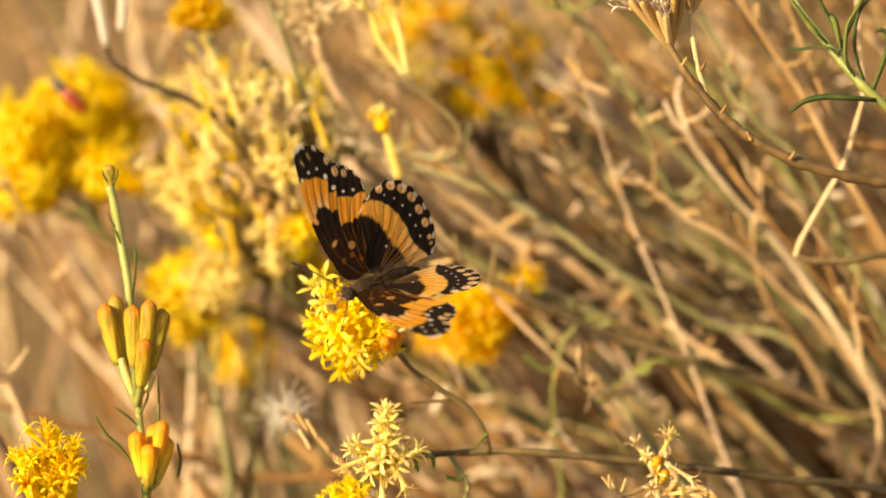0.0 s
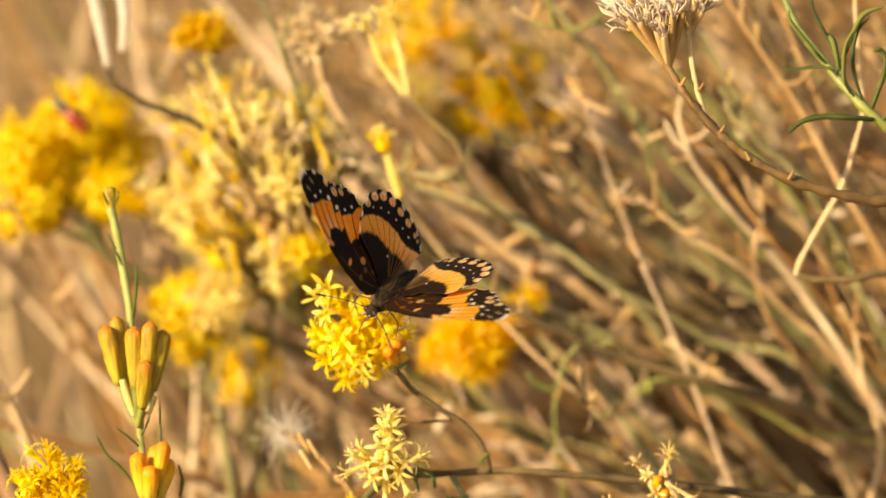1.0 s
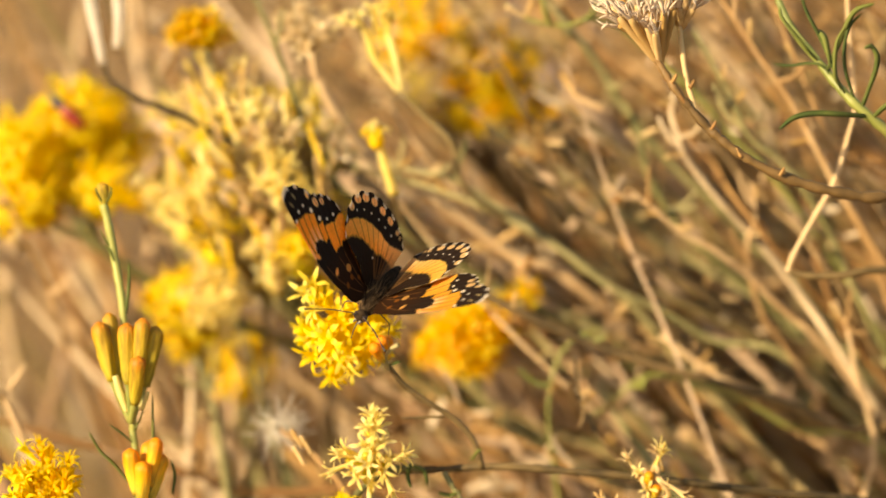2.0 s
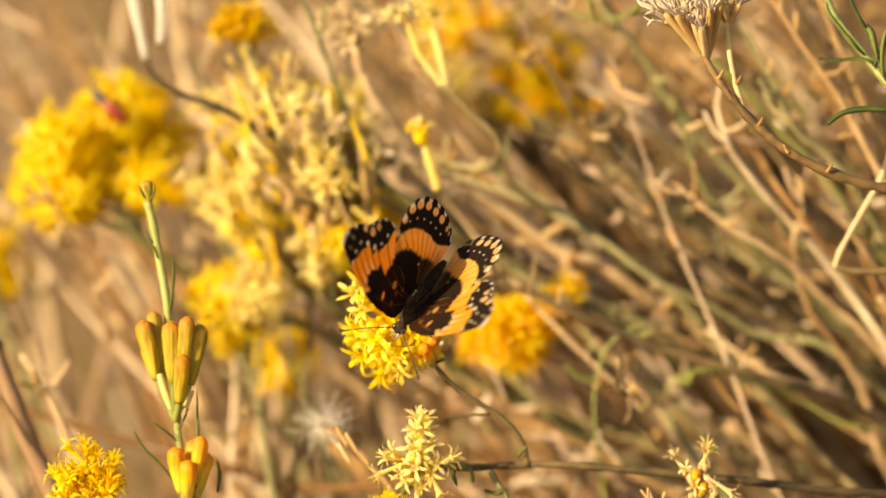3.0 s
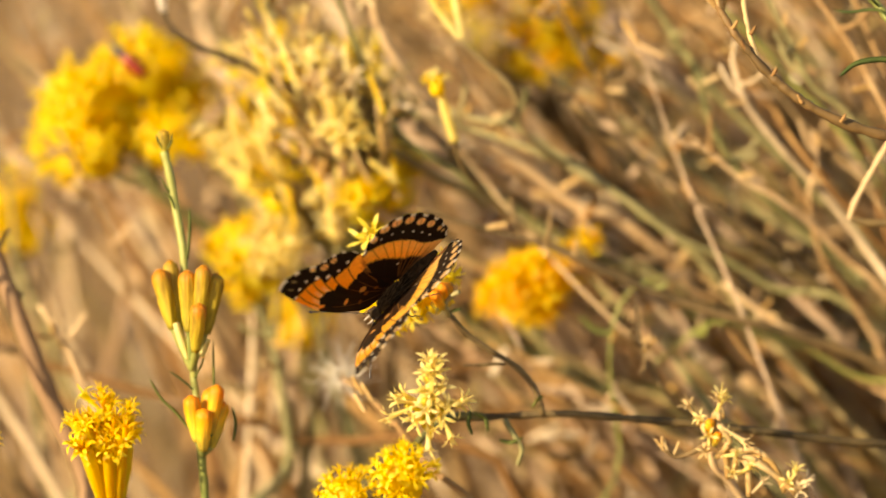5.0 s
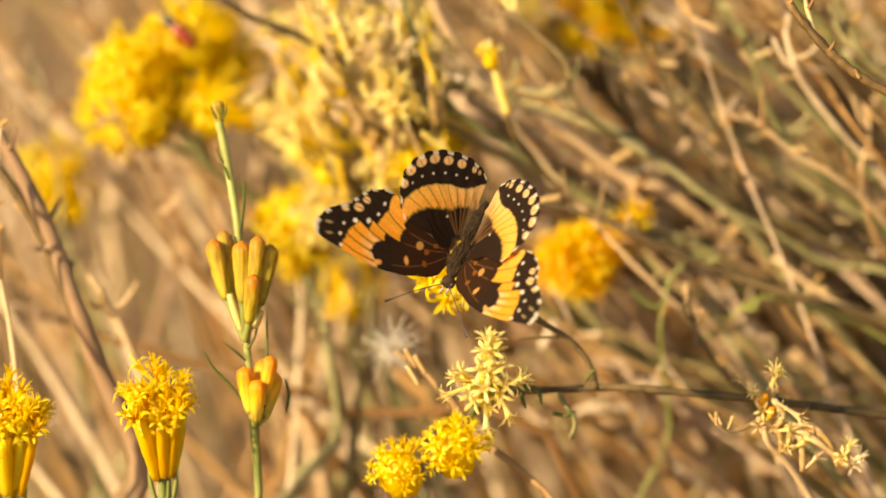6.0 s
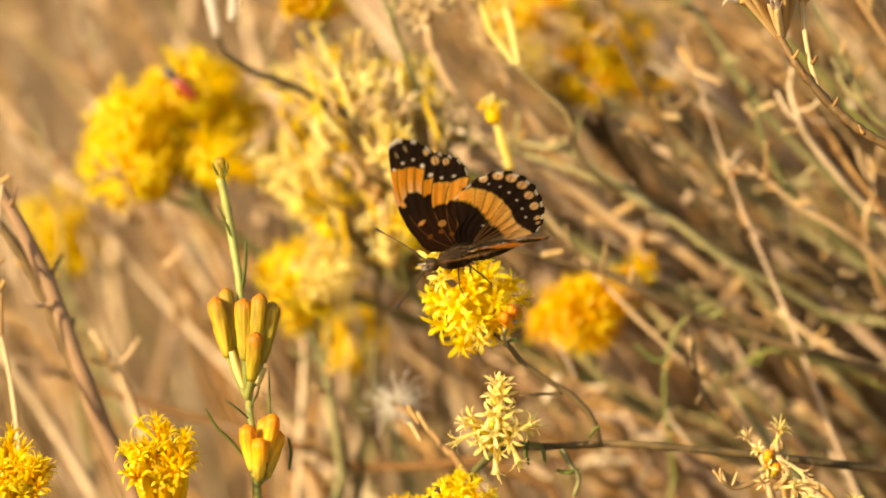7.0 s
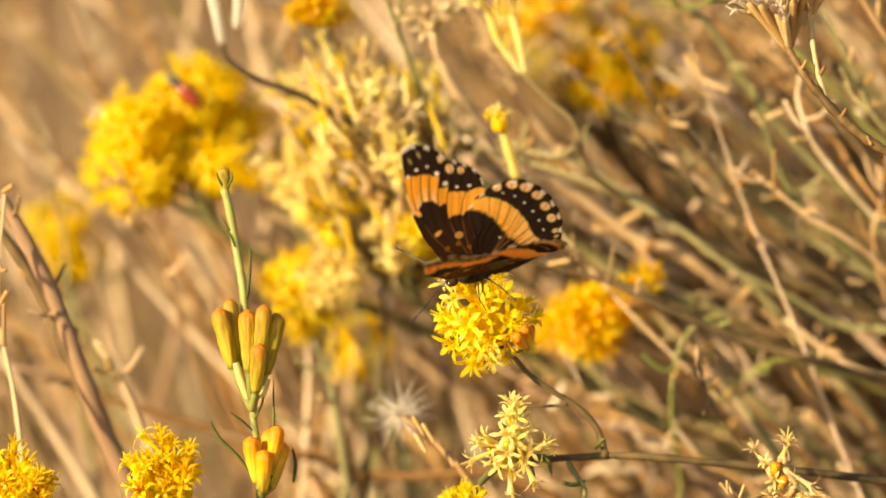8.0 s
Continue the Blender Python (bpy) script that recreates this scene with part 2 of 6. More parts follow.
def floret_mesh(name, mat, seed, tube_long=6.0, lobe=2.3, curl=0.35, thin=1.0, hairs=3):
    """A tiny star flower: a slender tube that opens into five pointed lobes round its stamens. Foot at the origin, millimetres."""
    rng = random.Random(seed)
    bm = bmesh.new()
    mm = 0.001
    prof = [(0.0, 0.34), (0.45, 0.42), (0.8, 0.62), (1.0, 0.95)]
    rings = []
    for h, r in prof:
        rings.append([bm.verts.new((r * thin * math.cos(a) * mm, r * thin * math.sin(a) * mm, h * tube_long * mm))
                      for a in (2 * math.pi * k / 10 for k in range(10))])
    for a, b in zip(rings, rings[1:]):
        for k in range(10):
            bm.faces.new((a[k], a[(k + 1) % 10], b[(k + 1) % 10], b[k]))
    top = rings[-1]
    for k in range(5):
        a = 2 * math.pi * (2 * k + 0.5) / 10
        out, side = Vector((math.cos(a), math.sin(a), 0)), Vector((-math.sin(a), math.cos(a), 0))
        left, right = top[2 * k], top[(2 * k + 1) % 10]
        bend = curl + rng.uniform(-0.22, 0.22)
        long = lobe * rng.uniform(0.8, 1.15)
        last = (left, right)
        base = (left.co + right.co) / 2
        for t, w in ((0.35, 0.5), (0.7, 0.36)):
            c = base + (out * math.cos(bend * t) + Vector((0, 0, 1)) * (0.9 - bend * 1.6 * t)) * long * t * mm
            q = (bm.verts.new(c - side * w * thin * mm), bm.verts.new(c + side * w * thin * mm))
            bm.faces.new((last[0], last[1], q[1], q[0]))
            last = q
        tip = bm.verts.new(base + (out * 1.0 + Vector((0, 0, 1)) * (0.9 - bend * 1.6)) * long * mm)
        bm.faces.new((last[0], last[1], tip))
    for k in range(hairs):
        a = rng.uniform(0, 6.28)
        foot = Vector((0.25 * math.cos(a), 0.25 * math.sin(a), tube_long * 0.9)) * mm
        tip = foot + Vector((math.cos(a) * rng.uniform(0.3, 1.1), math.sin(a) * rng.uniform(0.3, 1.1), rng.uniform(2.0, 3.2))) * mm
        tube(bm, [foot, foot.lerp(tip, 0.6) + Vector((0, 0, 0.25)) * mm, tip], 0.00016, 0.0001, 4, 2)
    me = bpy.data.meshes.new(name)
    bm.to_mesh(me)
    bm.free()
    me.materials.append(mat)
    me.polygons.foreach_set("use_smooth", [True] * len(me.polygons))
    return me


def scaly_mesh(name, mat, prof, long, wide, tiers, step, seed=0):
    """A spindle wrapped in overlapping pointed bracts, all one skin. The height along it is kept for its colour."""
    rng = random.Random(seed)
    bm = bmesh.new()
    mm = 0.001
    n, m = 16, 13
    hs, rs = [q[0] for q in prof], [q[1] for q in prof]
    turns = [rng.uniform(0, 6.28) for _ in tiers]
    rings = []
    for j in range(m + 1):
        h = j / m
        ring = []
        for k in range(n):
            a = 2 * math.pi * k / n
            r = np.interp(h, hs, rs) * (1 + 0.04 * math.cos(5 * a + 2 * h))
            for t0, turn in zip(tiers, turns):
                top = t0 - 0.22 * abs(((a + turn) / 6.2832 * 4) % 1 - 0.5) * 2
                r += step * min(1, max(0, (top - h) * 14))
            ring.append(bm.verts.new((r * wide * math.cos(a) * mm, r * wide * math.sin(a) * mm, h * long * mm)))
        rings.append(ring)
    for a, b in zip(rings, rings[1:]):
        for k in range(n):
            bm.faces.new((a[k], a[(k + 1) % n], b[(k + 1) % n], b[k]))
    bm.faces.new(rings[-1])
    bm.faces.new(rings[0][::-1])
    me = bpy.data.meshes.new(name)
    bm.to_mesh(me)
    bm.free()
    me.materials.append(mat)
    me.polygons.foreach_set("use_smooth", [True] * len(me.polygons))
    along = me.attributes.new("along", "FLOAT", "POINT")
    along.data.foreach_set("value", [v.co.z / (long * mm) * 0.75 for v in me.vertices])
    return me


def cup_mesh(name, mat, long=8.0, wide=0.95):
    """The slim scaly cup below a floret."""
    return scaly_mesh(name, mat, [(0, 0.35), (0.3, 0.6), (0.7, 0.8), (0.93, 0.85), (1, 0.7)], long, wide, (0.45, 0.7, 0.95), 0.08)


def bud_mesh(name, mat, long=11.0, wide=1.5, seed=0):
    """A closed flower bud: a slim ribbed spindle, blunt at its tip."""
    return scaly_mesh(name, mat, [(0, 0.14), (0.06, 0.2), (0.2, 0.36), (0.4, 0.62), (0.6, 0.84), (0.78, 0.95), (0.9, 0.9), (0.96, 0.7), (0.99, 0.5), (1, 0.2)], long, wide, (0.4, 0.58, 0.76), 0.11, seed)


FLORETS = {key: [floret_mesh("floret", mat, 10 * i + s, **kw) for s in range(3)] for i, (key, mat, kw) in enumerate((
    ("yellow", PETAL, dict(hairs=4, curl=0.55, lobe=2.3)), ("lemon", PETAL_LEMON, dict(hairs=4, curl=0.6, lobe=2.5, thin=0.95)), ("gold", PETAL_GOLD, dict(curl=0.3, lobe=2.35, hairs=3, thin=0.95)), ("pale", PETAL_PALE, dict(curl=0.5, thin=0.85, lobe=2.4)),
    ("star", PETAL, dict(hairs=3, curl=0.4, lobe=2.7, thin=1.12)), ("star_lemon", PETAL_LEMON, dict(hairs=3, curl=0.35, lobe=2.9, thin=1.1)),
    ("dry", PETAL_DRY, dict(curl=0.3, thin=0.7, hairs=4))))}
CUPS = {"golden": cup_mesh("involucre", PETAL_GOLD), "straw": cup_mesh("involucre", PETAL_PALE), "yellow": cup_mesh("involucre", PETAL), "green": cup_mesh("involucre", CUP), "dry": cup_mesh("involucre", CUP_DRY)}
BUDS = {"olive": [bud_mesh("bud", BUD, 11, 1.68, 1), bud_mesh("bud", BUD, 12, 1.5, 2)], "orange": [bud_mesh("bud", BUD_ORANGE, 11, 1.55, 3), bud_mesh("bud", BUD_ORANGE, 10, 1.4, 4)]}


def flower_head(parent, base, axis, kind, count, reach, spread, seed, cup="green", cup_scale=1.0, label="", size=1.0, ragged=0.14, core=0.0013, core_mat=None, lemon=0.0):
    """A round head of florets: each on its slim cup, fanning out from the base round the axis. reach and base in metres."""
    rng = random.Random(seed)
    axis = Vector(axis).normalized()
    bm = bmesh.new()
    bmesh.ops.create_icosphere(bm, subdivisions=3, radius=core)
    for v in bm.verts:
        v.co *= 1 + 0.25 * noise.noise(v.co * 900)
    bmesh.ops.transform(bm, matrix=Matrix.Translation(base) @ turn_to(axis) @ Matrix.Diagonal((1, 1, 1.25, 1)), verts=bm.verts)
    head = part("flower_head", bm, core_mat or (CUP if cup == "green" else CUP_DRY), parent, label)
    side = axis.orthogonal().normalized()
    for i in range(count):
        t = (i + 0.5) / count
        polar = math.acos(1 - t * (1 - math.cos(radians(spread)))) + rng.uniform(-0.08, 0.08)
        around = i * 2.39996 + rng.uniform(-0.25, 0.25)
        way = Matrix.Rotation(around, 3, axis) @ (Matrix.Rotation(polar, 3, side) @ axis)
        long = reach * rng.uniform(1 - ragged, 1.1)
        s = size * rng.uniform(0.85, 1.12)
        m = Matrix.Translation(base + way * (long - 0.0052 * s)) @ turn_to((way + Vector([rng.uniform(-0.16, 0.16) for _ in range(3)])).normalized(), rng.uniform(0, 6.28)) @ Matrix.Scale(s, 4)
        mixed = kind if kind not in ("yellow", "star") or rng.random() > lemon else "lemon" if kind == "yellow" else "star_lemon"
        piece("floret", FLORETS[mixed][rng.randrange(3)], head, m)
        if i % 2 == 0 and cup_scale > 0:
            c = max(0.3, (long - 0.003) / 0.008) * cup_scale
            piece("involucre", CUPS[cup], head, Matrix.Translation(base) @ turn_to(way, rng.uniform(0, 6.28)) @ Matrix.Diagonal((1, 1, c, 1)))
    return head


def leaf(parent, points, width=0.0009, mat=None):
    return part("leaf", blade(bmesh.new(), points, width * 0.5, width * 0.22), mat or LEAF, parent)


CROWN = Vector((0.34, 0.22, 0.0))               # where the shrub's stems leave the ground


def to_ground(p, way, rng, foot=None):
    """The rest of a stem, from its last known place down to the shrub's foot."""
    foot = foot or CROWN + Vector((rng.uniform(-0.07, 0.07), rng.uniform(-0.07, 0.07), -0.01))
    flat = Vector((foot.x - p.x, foot.y - p.y, 0))
    return [p + way * 0.05 + Vector((0, 0, -0.01)), p.lerp(foot, 0.55) + flat * 0.12 + Vector((0, 0, 0.03)), foot]


def stem(parent, name, points, r0, r1, mat, seed=0, root=True, knots=0.25, steps=6, foot=None):
    """A stem through the places given (tip first), carried on down to the ground."""
    rng = random.Random(seed)
    pts = [Vector(p) for p in points]
    if root:
        pts += to_ground(pts[-1], (pts[-1] - pts[-2]).normalized(), rng, foot)
    return part(name, tube(bmesh.new(), pts, r0, r1, 7, steps, knots, rng), mat, parent)


def twig(parent, points, r0, r1, mat, seed=0, knots=0.2):
    return stem(parent, "twig", points, r0, r1, mat, seed, False, knots)

# ---- ground ----


def build_ground():
    bm = bmesh.new()
    n, half = 60, 3.0
    grid = [[bm.verts.new(((i / n - 0.5) * 2 * half, (j / n - 0.3) * 3 * half, noise.noise((i * 0.35, j * 0.35, 0)) * 0.012 - (0 if 0 < i < n and 0 < j < n else 0.01)))
             for j in range(n + 1)] for i in range(n + 1)]
    for i in range(n):
        for j in range(n):
            bm.faces.new((grid[i][j], grid[i + 1][j], grid[i + 1][j + 1], grid[i][j + 1]))
    rim = [grid[i][0] for i in range(n + 1)] + [grid[n][j] for j in range(1, n + 1)] + [grid[i][n] for i in range(n - 1, -1, -1)] + [grid[0][j] for j in range(n - 1, 0, -1)]
    mid = Vector((0, half * 0.6, 0))
    far = [bm.verts.new(mid + (v.co - mid).normalized() * 900) for v in rim]
    for k in range(len(rim)):
        j = (k + 1) % len(rim)
        bm.faces.new((rim[k], far[k], far[j], rim[j]))
    bmesh.ops.recalc_face_normals(bm, faces=bm.faces)
    return tagged(part("ground", bm, SOIL), "dry sandy tan soil under the shrub", "ground", kind="structure")


build_ground()

# ---- visited branch: bloom, faded bloom and bar of the branch ----


def build_visited_branch():
    top = thing("flowering_branch", "thin brown rabbitbrush branch with fresh and faded yellow blooms", "plant", CROWN)
    stem(top, "stem", [spot(-9.4, -40.3, 14), spot(0.6, -39.9, 13), spot(11.6, -39.4, 12), spot(24.7, -40.3, 12), spot(41.8, -41.9, 14), spot(59.9, -44.1, 20), spot(82.0, -47.1, 30)], 0.0006, 0.0010, STEM_DARK, 1)
    twig(top, [spot(-11.2, -19.6, 6), spot(-8.4, -21.5, 6), spot(-5.4, -25.0, 8), spot(-0.9, -28.2, 9), spot(3.1, -30.7, 10), spot(6.6, -34.5, 11), spot(8.4, -39.7, 12)], 0.0004, 0.00065, STEM_DARK, 2)
    twig(top, [spot(-8.4, -22.0, 6), spot(-9.0, -20.0, 3), spot(-7.9, -18.5, 2), spot(-6.5, -17.7, 1)], 0.0005, 0.0004, STEM_GREEN, 3)
    twig(top, [spot(-5.9, -30.8, 9), spot(-2.9, -30.7, 9), spot(1.6, -30.5, 10)], 0.0002, 0.0003, STEM_DARK, 4)
    twig(top, [spot(-9.4, -40.3, 5), spot(-6.4, -39.7, 10), spot(-2.4, -39.9, 13)], 0.0006, 0.0007, STEM_GREEN, 5)
    twig(top, [spot(-16.7, -50.6, 5), spot(-14.5, -45.1, 8), spot(-9.4, -40.3, 14)], 0.0006, 0.0007, STEM_GREEN, 6)
    twig(top, [spot(1.6, -40.6, 10), spot(3.1, -43.1, 8), spot(4.6, -45.6, 8), spot(3.8, -48.6, 9)], 0.0006, 0.0004, STEM_GREEN, 7)
    leaf(top, [spot(0.6, -44.1, 8), spot(2.8, -44.5, 7), spot(4.8, -43.7, 8)], 0.0008)
    leaf(top, [spot(-3.9, -39.3, 6), spot(-1.9, -40.3, 4), spot(-1.4, -42.7, 4)], 0.0008)
    leaf(top, [spot(-4.4, -38.9, 6), spot(-4.9, -41.1, 4), spot(-4.2, -43.3, 4)], 0.0008)
    leaf(top, [spot(-8.4, -21.5, 6), spot(-7.2, -21.0, 3), spot(-6.2, -20.8, 2)], 0.0006)
    leaf(top, [spot(6.4, -38.3, 11), spot(7.6, -36.7, 9), spot(8.4, -36.3, 9)], 0.0006)
    bloom = flower_head(top, spot(-14.5, -16.0, 8), (-0.25, -0.85, 0.15), "star", 38, 0.0078, 100, 5, label="bright yellow bloom of small star florets", size=0.92, ragged=0.3, core=0.0044, core_mat=PETAL, lemon=0.1)
    for i, (p, way) in enumerate(((spot(-22.9, -7.9, 4), (-0.5, -0.6, 0.5)), (spot(-21.0, -6.4, 2), (-0.2, -0.7, 0.6)), (spot(-13.7, -23.2, 0), (0.1, -0.8, -0.5)), (spot(-21.6, -11.2, 1), (-0.7, -0.6, 0.1)), (spot(-15.6, -20.6, -1), (-0.1, -0.8, -0.5)), (spot(-9.4, -16.5, 3), (0.5, -0.8, -0.1)))):
        piece("floret", FLORETS["star_lemon"][i % 3], bloom, Matrix.Translation(p - Vector(way).normalized() * 0.006) @ turn_to(Vector(way).normalized(), i) @ Matrix.Scale(0.85, 4))
    for i, (tip, foot) in enumerate(((spot(-9.0, -15.2, -1), spot(-7.2, -20.0, 5)), (spot(-7.2, -16.0, 2), spot(-7.6, -20.2, 6)), (spot(-10.4, -17.2, -2), spot(-8.0, -20.5, 4)))):
        piece("bud", BUDS["orange"][i % 2], bloom, Matrix.Translation(foot) @ turn_to((tip - foot).normalized(), i) @ Matrix.Diagonal((0.75, 0.75, 0.55, 1)))
    low = flower_head(top, spot(-10.6, -40.6, 5), (0, -0.45, 0.9), "pale", 7, 0.0062, 70, 6, label="faded pale yellow bloom", size=0.62, ragged=0.5)
    for i, (p, way) in enumerate(((spot(-9.6, -29.8, 0), (0, -0.4, 0.9)), (spot(-11.2, -31.2, 0), (-0.5, -0.4, 0.7)), (spot(-8.2, -31.2, 1), (0.5, -0.4, 0.7)), (spot(-9.4, -32.0, -2), (0.1, -0.9, 0.3)), (spot(-10.4, -28.8, 1), (-0.2, -0.3, 1)), (spot(-8.7, -29.0, 2), (0.2, -0.3, 1)),
                                   (spot(-10.4, -33.8, -1), (-0.3, -0.8, 0.4)), (spot(-7.8, -34.2, 0), (0.4, -0.7, 0.4)), (spot(-11.6, -35.1, -2), (-0.4, -0.8, 0.2)), (spot(-9.4, -36.1, -3), (0.1, -0.95, 0.2)), (spot(-16.7, -36.7, 0), (-0.95, -0.2, 0.15)), (spot(-17.9, -40.1, -1), (-0.9, -0.2, -0.35)), (spot(-15.5, -35.6, 1), (-0.8, -0.4, 0.4)),
                                   (spot(-3.2, -36.4, 0), (0.8, -0.4, 0.4)), (spot(-4.2, -37.6, 1), (0.9, -0.4, 0.0)), (spot(-6.4, -38.1, -2), (0.5, -0.8, 0.0)), (spot(-10.8, -38.7, -4), (-0.2, -0.95, 0.0)), (spot(-7.9, -40.1, -3), (0.2, -0.9, -0.3)), (spot(-10.2, -46.1, 0), (0.05, -0.3, -0.95)), (spot(-5.9, -44.1, 0), (0.4, -0.4, -0.8)), (spot(-13.0, -41.1, -2), (-0.4, -0.8, -0.3)))):
        piece("floret", FLORETS["pale"][i % 3], low, Matrix.Translation(p - Vector(way).normalized() * 0.006) @ turn_to(Vector(way).normalized(), i) @ Matrix.Scale(0.88, 4))
        if i % 2 == 0:
            piece("involucre", CUPS["green"], low, Matrix.Translation(spot(-10.0, -39.1, 4)) @ turn_to((p - spot(-10.0, -39.1, 4)).normalized(), i) @ Matrix.Diagonal((0.75, 0.75, max(0.2, (p - spot(-10.0, -39.1, 4)).length / 0.008 - 0.35), 1)))
    flower_head(top, spot(-26.5, -55.1, 4), (-0.2, -0.5, 0.9), "yellow", 22, 0.0055, 80, 8, label="small yellow bloom", size=0.6, core=0.0038, core_mat=PETAL)
    flower_head(top, spot(-16.7, -51.1, 5), (-0.1, -0.5, 0.9), "star", 30, 0.0058, 85, 7, label="small yellow bloom", size=0.6, core=0.004, core_mat=PETAL)
    return bloom, low


BLOOM, LOW_BLOOM = build_visited_branch()

# ---- bud branch ----


def bud_cluster(parent, base, buds, kind, seed):
    rng = random.Random(seed)
    for i, (tip, s) in enumerate(buds):
        way = (tip - base).normalized()
        long = s * 0.0088
        foot = tip - (way * 0.72 + UP * 0.28).normalized() * long
        piece("bud", BUDS[kind][i % 2], parent, Matrix.Translation(foot) @ turn_to((tip - foot).normalized(), rng.uniform(0, 6.28)) @ Matrix.Diagonal((1.05, 1.05, long / 0.0114, 1)))
        twig(parent, [foot + (tip - foot) * 0.03, foot.lerp(base, 0.4), base], 0.0006, 0.0006, STEM_FRESH, i)


def build_bud_branch():
    top = thing("budding_branch", "upright green rabbitbrush twig with two clusters of closed olive-orange buds", "plant", spot(-52, -70, 8) * 1.0)
    foot = Vector((0.05, 0.06, -0.01))
    stem(top, "stem", [spot(-54.0, -32.5, 4), spot(-53.4, -36.1, 4), spot(-52.8, -41.1, 4), spot(-52.4, -48.1, 5), spot(-51.6, -58.1, 7)], 0.0006, 0.0010, STEM_FRESH, 11, foot=foot)
    twig(top, [spot(-59.1, 7.3, 7), spot(-58.3, 4.1, 7), spot(-57.2, -1.9, 7), spot(-55.8, -9.9, 6), spot(-55.2, -17.0, 6), spot(-54.0, -25.0, 5), spot(-53.8, -33.0, 4)], 0.0008, 0.0007, STEM_FRESH, 12)
    bud_cluster(top, spot(-54.2, -31.5, 3), [(spot(-60.1, -13.2, 3), 1.3), (spot(-58.1, -12.6, 5), 1.35), (spot(-55.0, -13.4, 0), 1.3), (spot(-52.0, -13.5, -1), 1.3), (spot(-49.6, -14.0, 1), 1.3), (spot(-52.8, -20.2, -3), 1.0), (spot(-54.0, -14.0, 5), 1.2)], "olive", 1)
    bud_cluster(top, spot(-52.2, -46.6, 3), [(spot(-54.4, -35.9, 0), 1.0), (spot(-49.4, -33.0, 1), 1.15), (spot(-52.0, -38.3, -2), 0.95), (spot(-48.2, -36.1, 3), 1.1), (spot(-50.8, -34.5, 4), 1.1)], "orange", 2)
    piece("bud", BUDS["olive"][1], top, Matrix.Translation(spot(-58.9, 6.9, 7)) @ turn_to((UP - RIGHT * 0.1).normalized()) @ Matrix.Diagonal((0.8, 0.8, 0.36, 1)))
    for pts in ([spot(-59.1, 7.3, 7), spot(-60.1, 9.1, 5), spot(-60.5, 10.3, 5)], [spot(-58.7, 7.3, 7), spot(-57.8, 9.1, 5), spot(-57.8, 10.5, 5)], [spot(-57.6, -0.9, 7), spot(-58.7, 0.9, 6), spot(-59.7, 2.9, 6)], [spot(-55.4, -14.5, 6), spot(-54.6, -7.9, 5), spot(-54.5, -2.5, 5)],
                [spot(-53.8, -43.1, 3), spot(-57.1, -39.1, 2), spot(-59.7, -36.6, 1), spot(-61.7, -33.2, 0)], [spot(-54.0, -35.1, 3), spot(-55.8, -33.5, 2), spot(-58.2, -31.8, 2)], [spot(-53.6, -33.0, 3), spot(-52.4, -30.5, 3), spot(-51.8, -27.5, 3)], [spot(-57.2, -2.9, 6), spot(-58.0, -0.9, 6), spot(-59.1, 0.1, 6)],
                [spot(-51.1, -44.1, 4), spot(-50.2, -41.1, 3), spot(-50.4, -26.0, 4)], [spot(-46.8, -44.3, 4), spot(-46.4, -41.1, 4), spot(-47.0, -38.1, 3)]):
        leaf(top, pts, 0.0006 if (pts[0] - pts[-1]).length > 0.006 else 0.0004)
    for pts in ([spot(-57.0, -23.2, 2), spot(-55.8, -26.8, 2), spot(-54.8, -29.8, 2)], [spot(-51.4, -26.0, 2), spot(-52.0, -27.5, 2), spot(-52.4, -29.5, 2)]):
        part("bract", blade(bmesh.new(), pts, 0.0008, 0.0002), PETAL_PALE, top, "pale dry bract")
    return top


build_bud_branch()

# ---- golden heads at the near edge ----


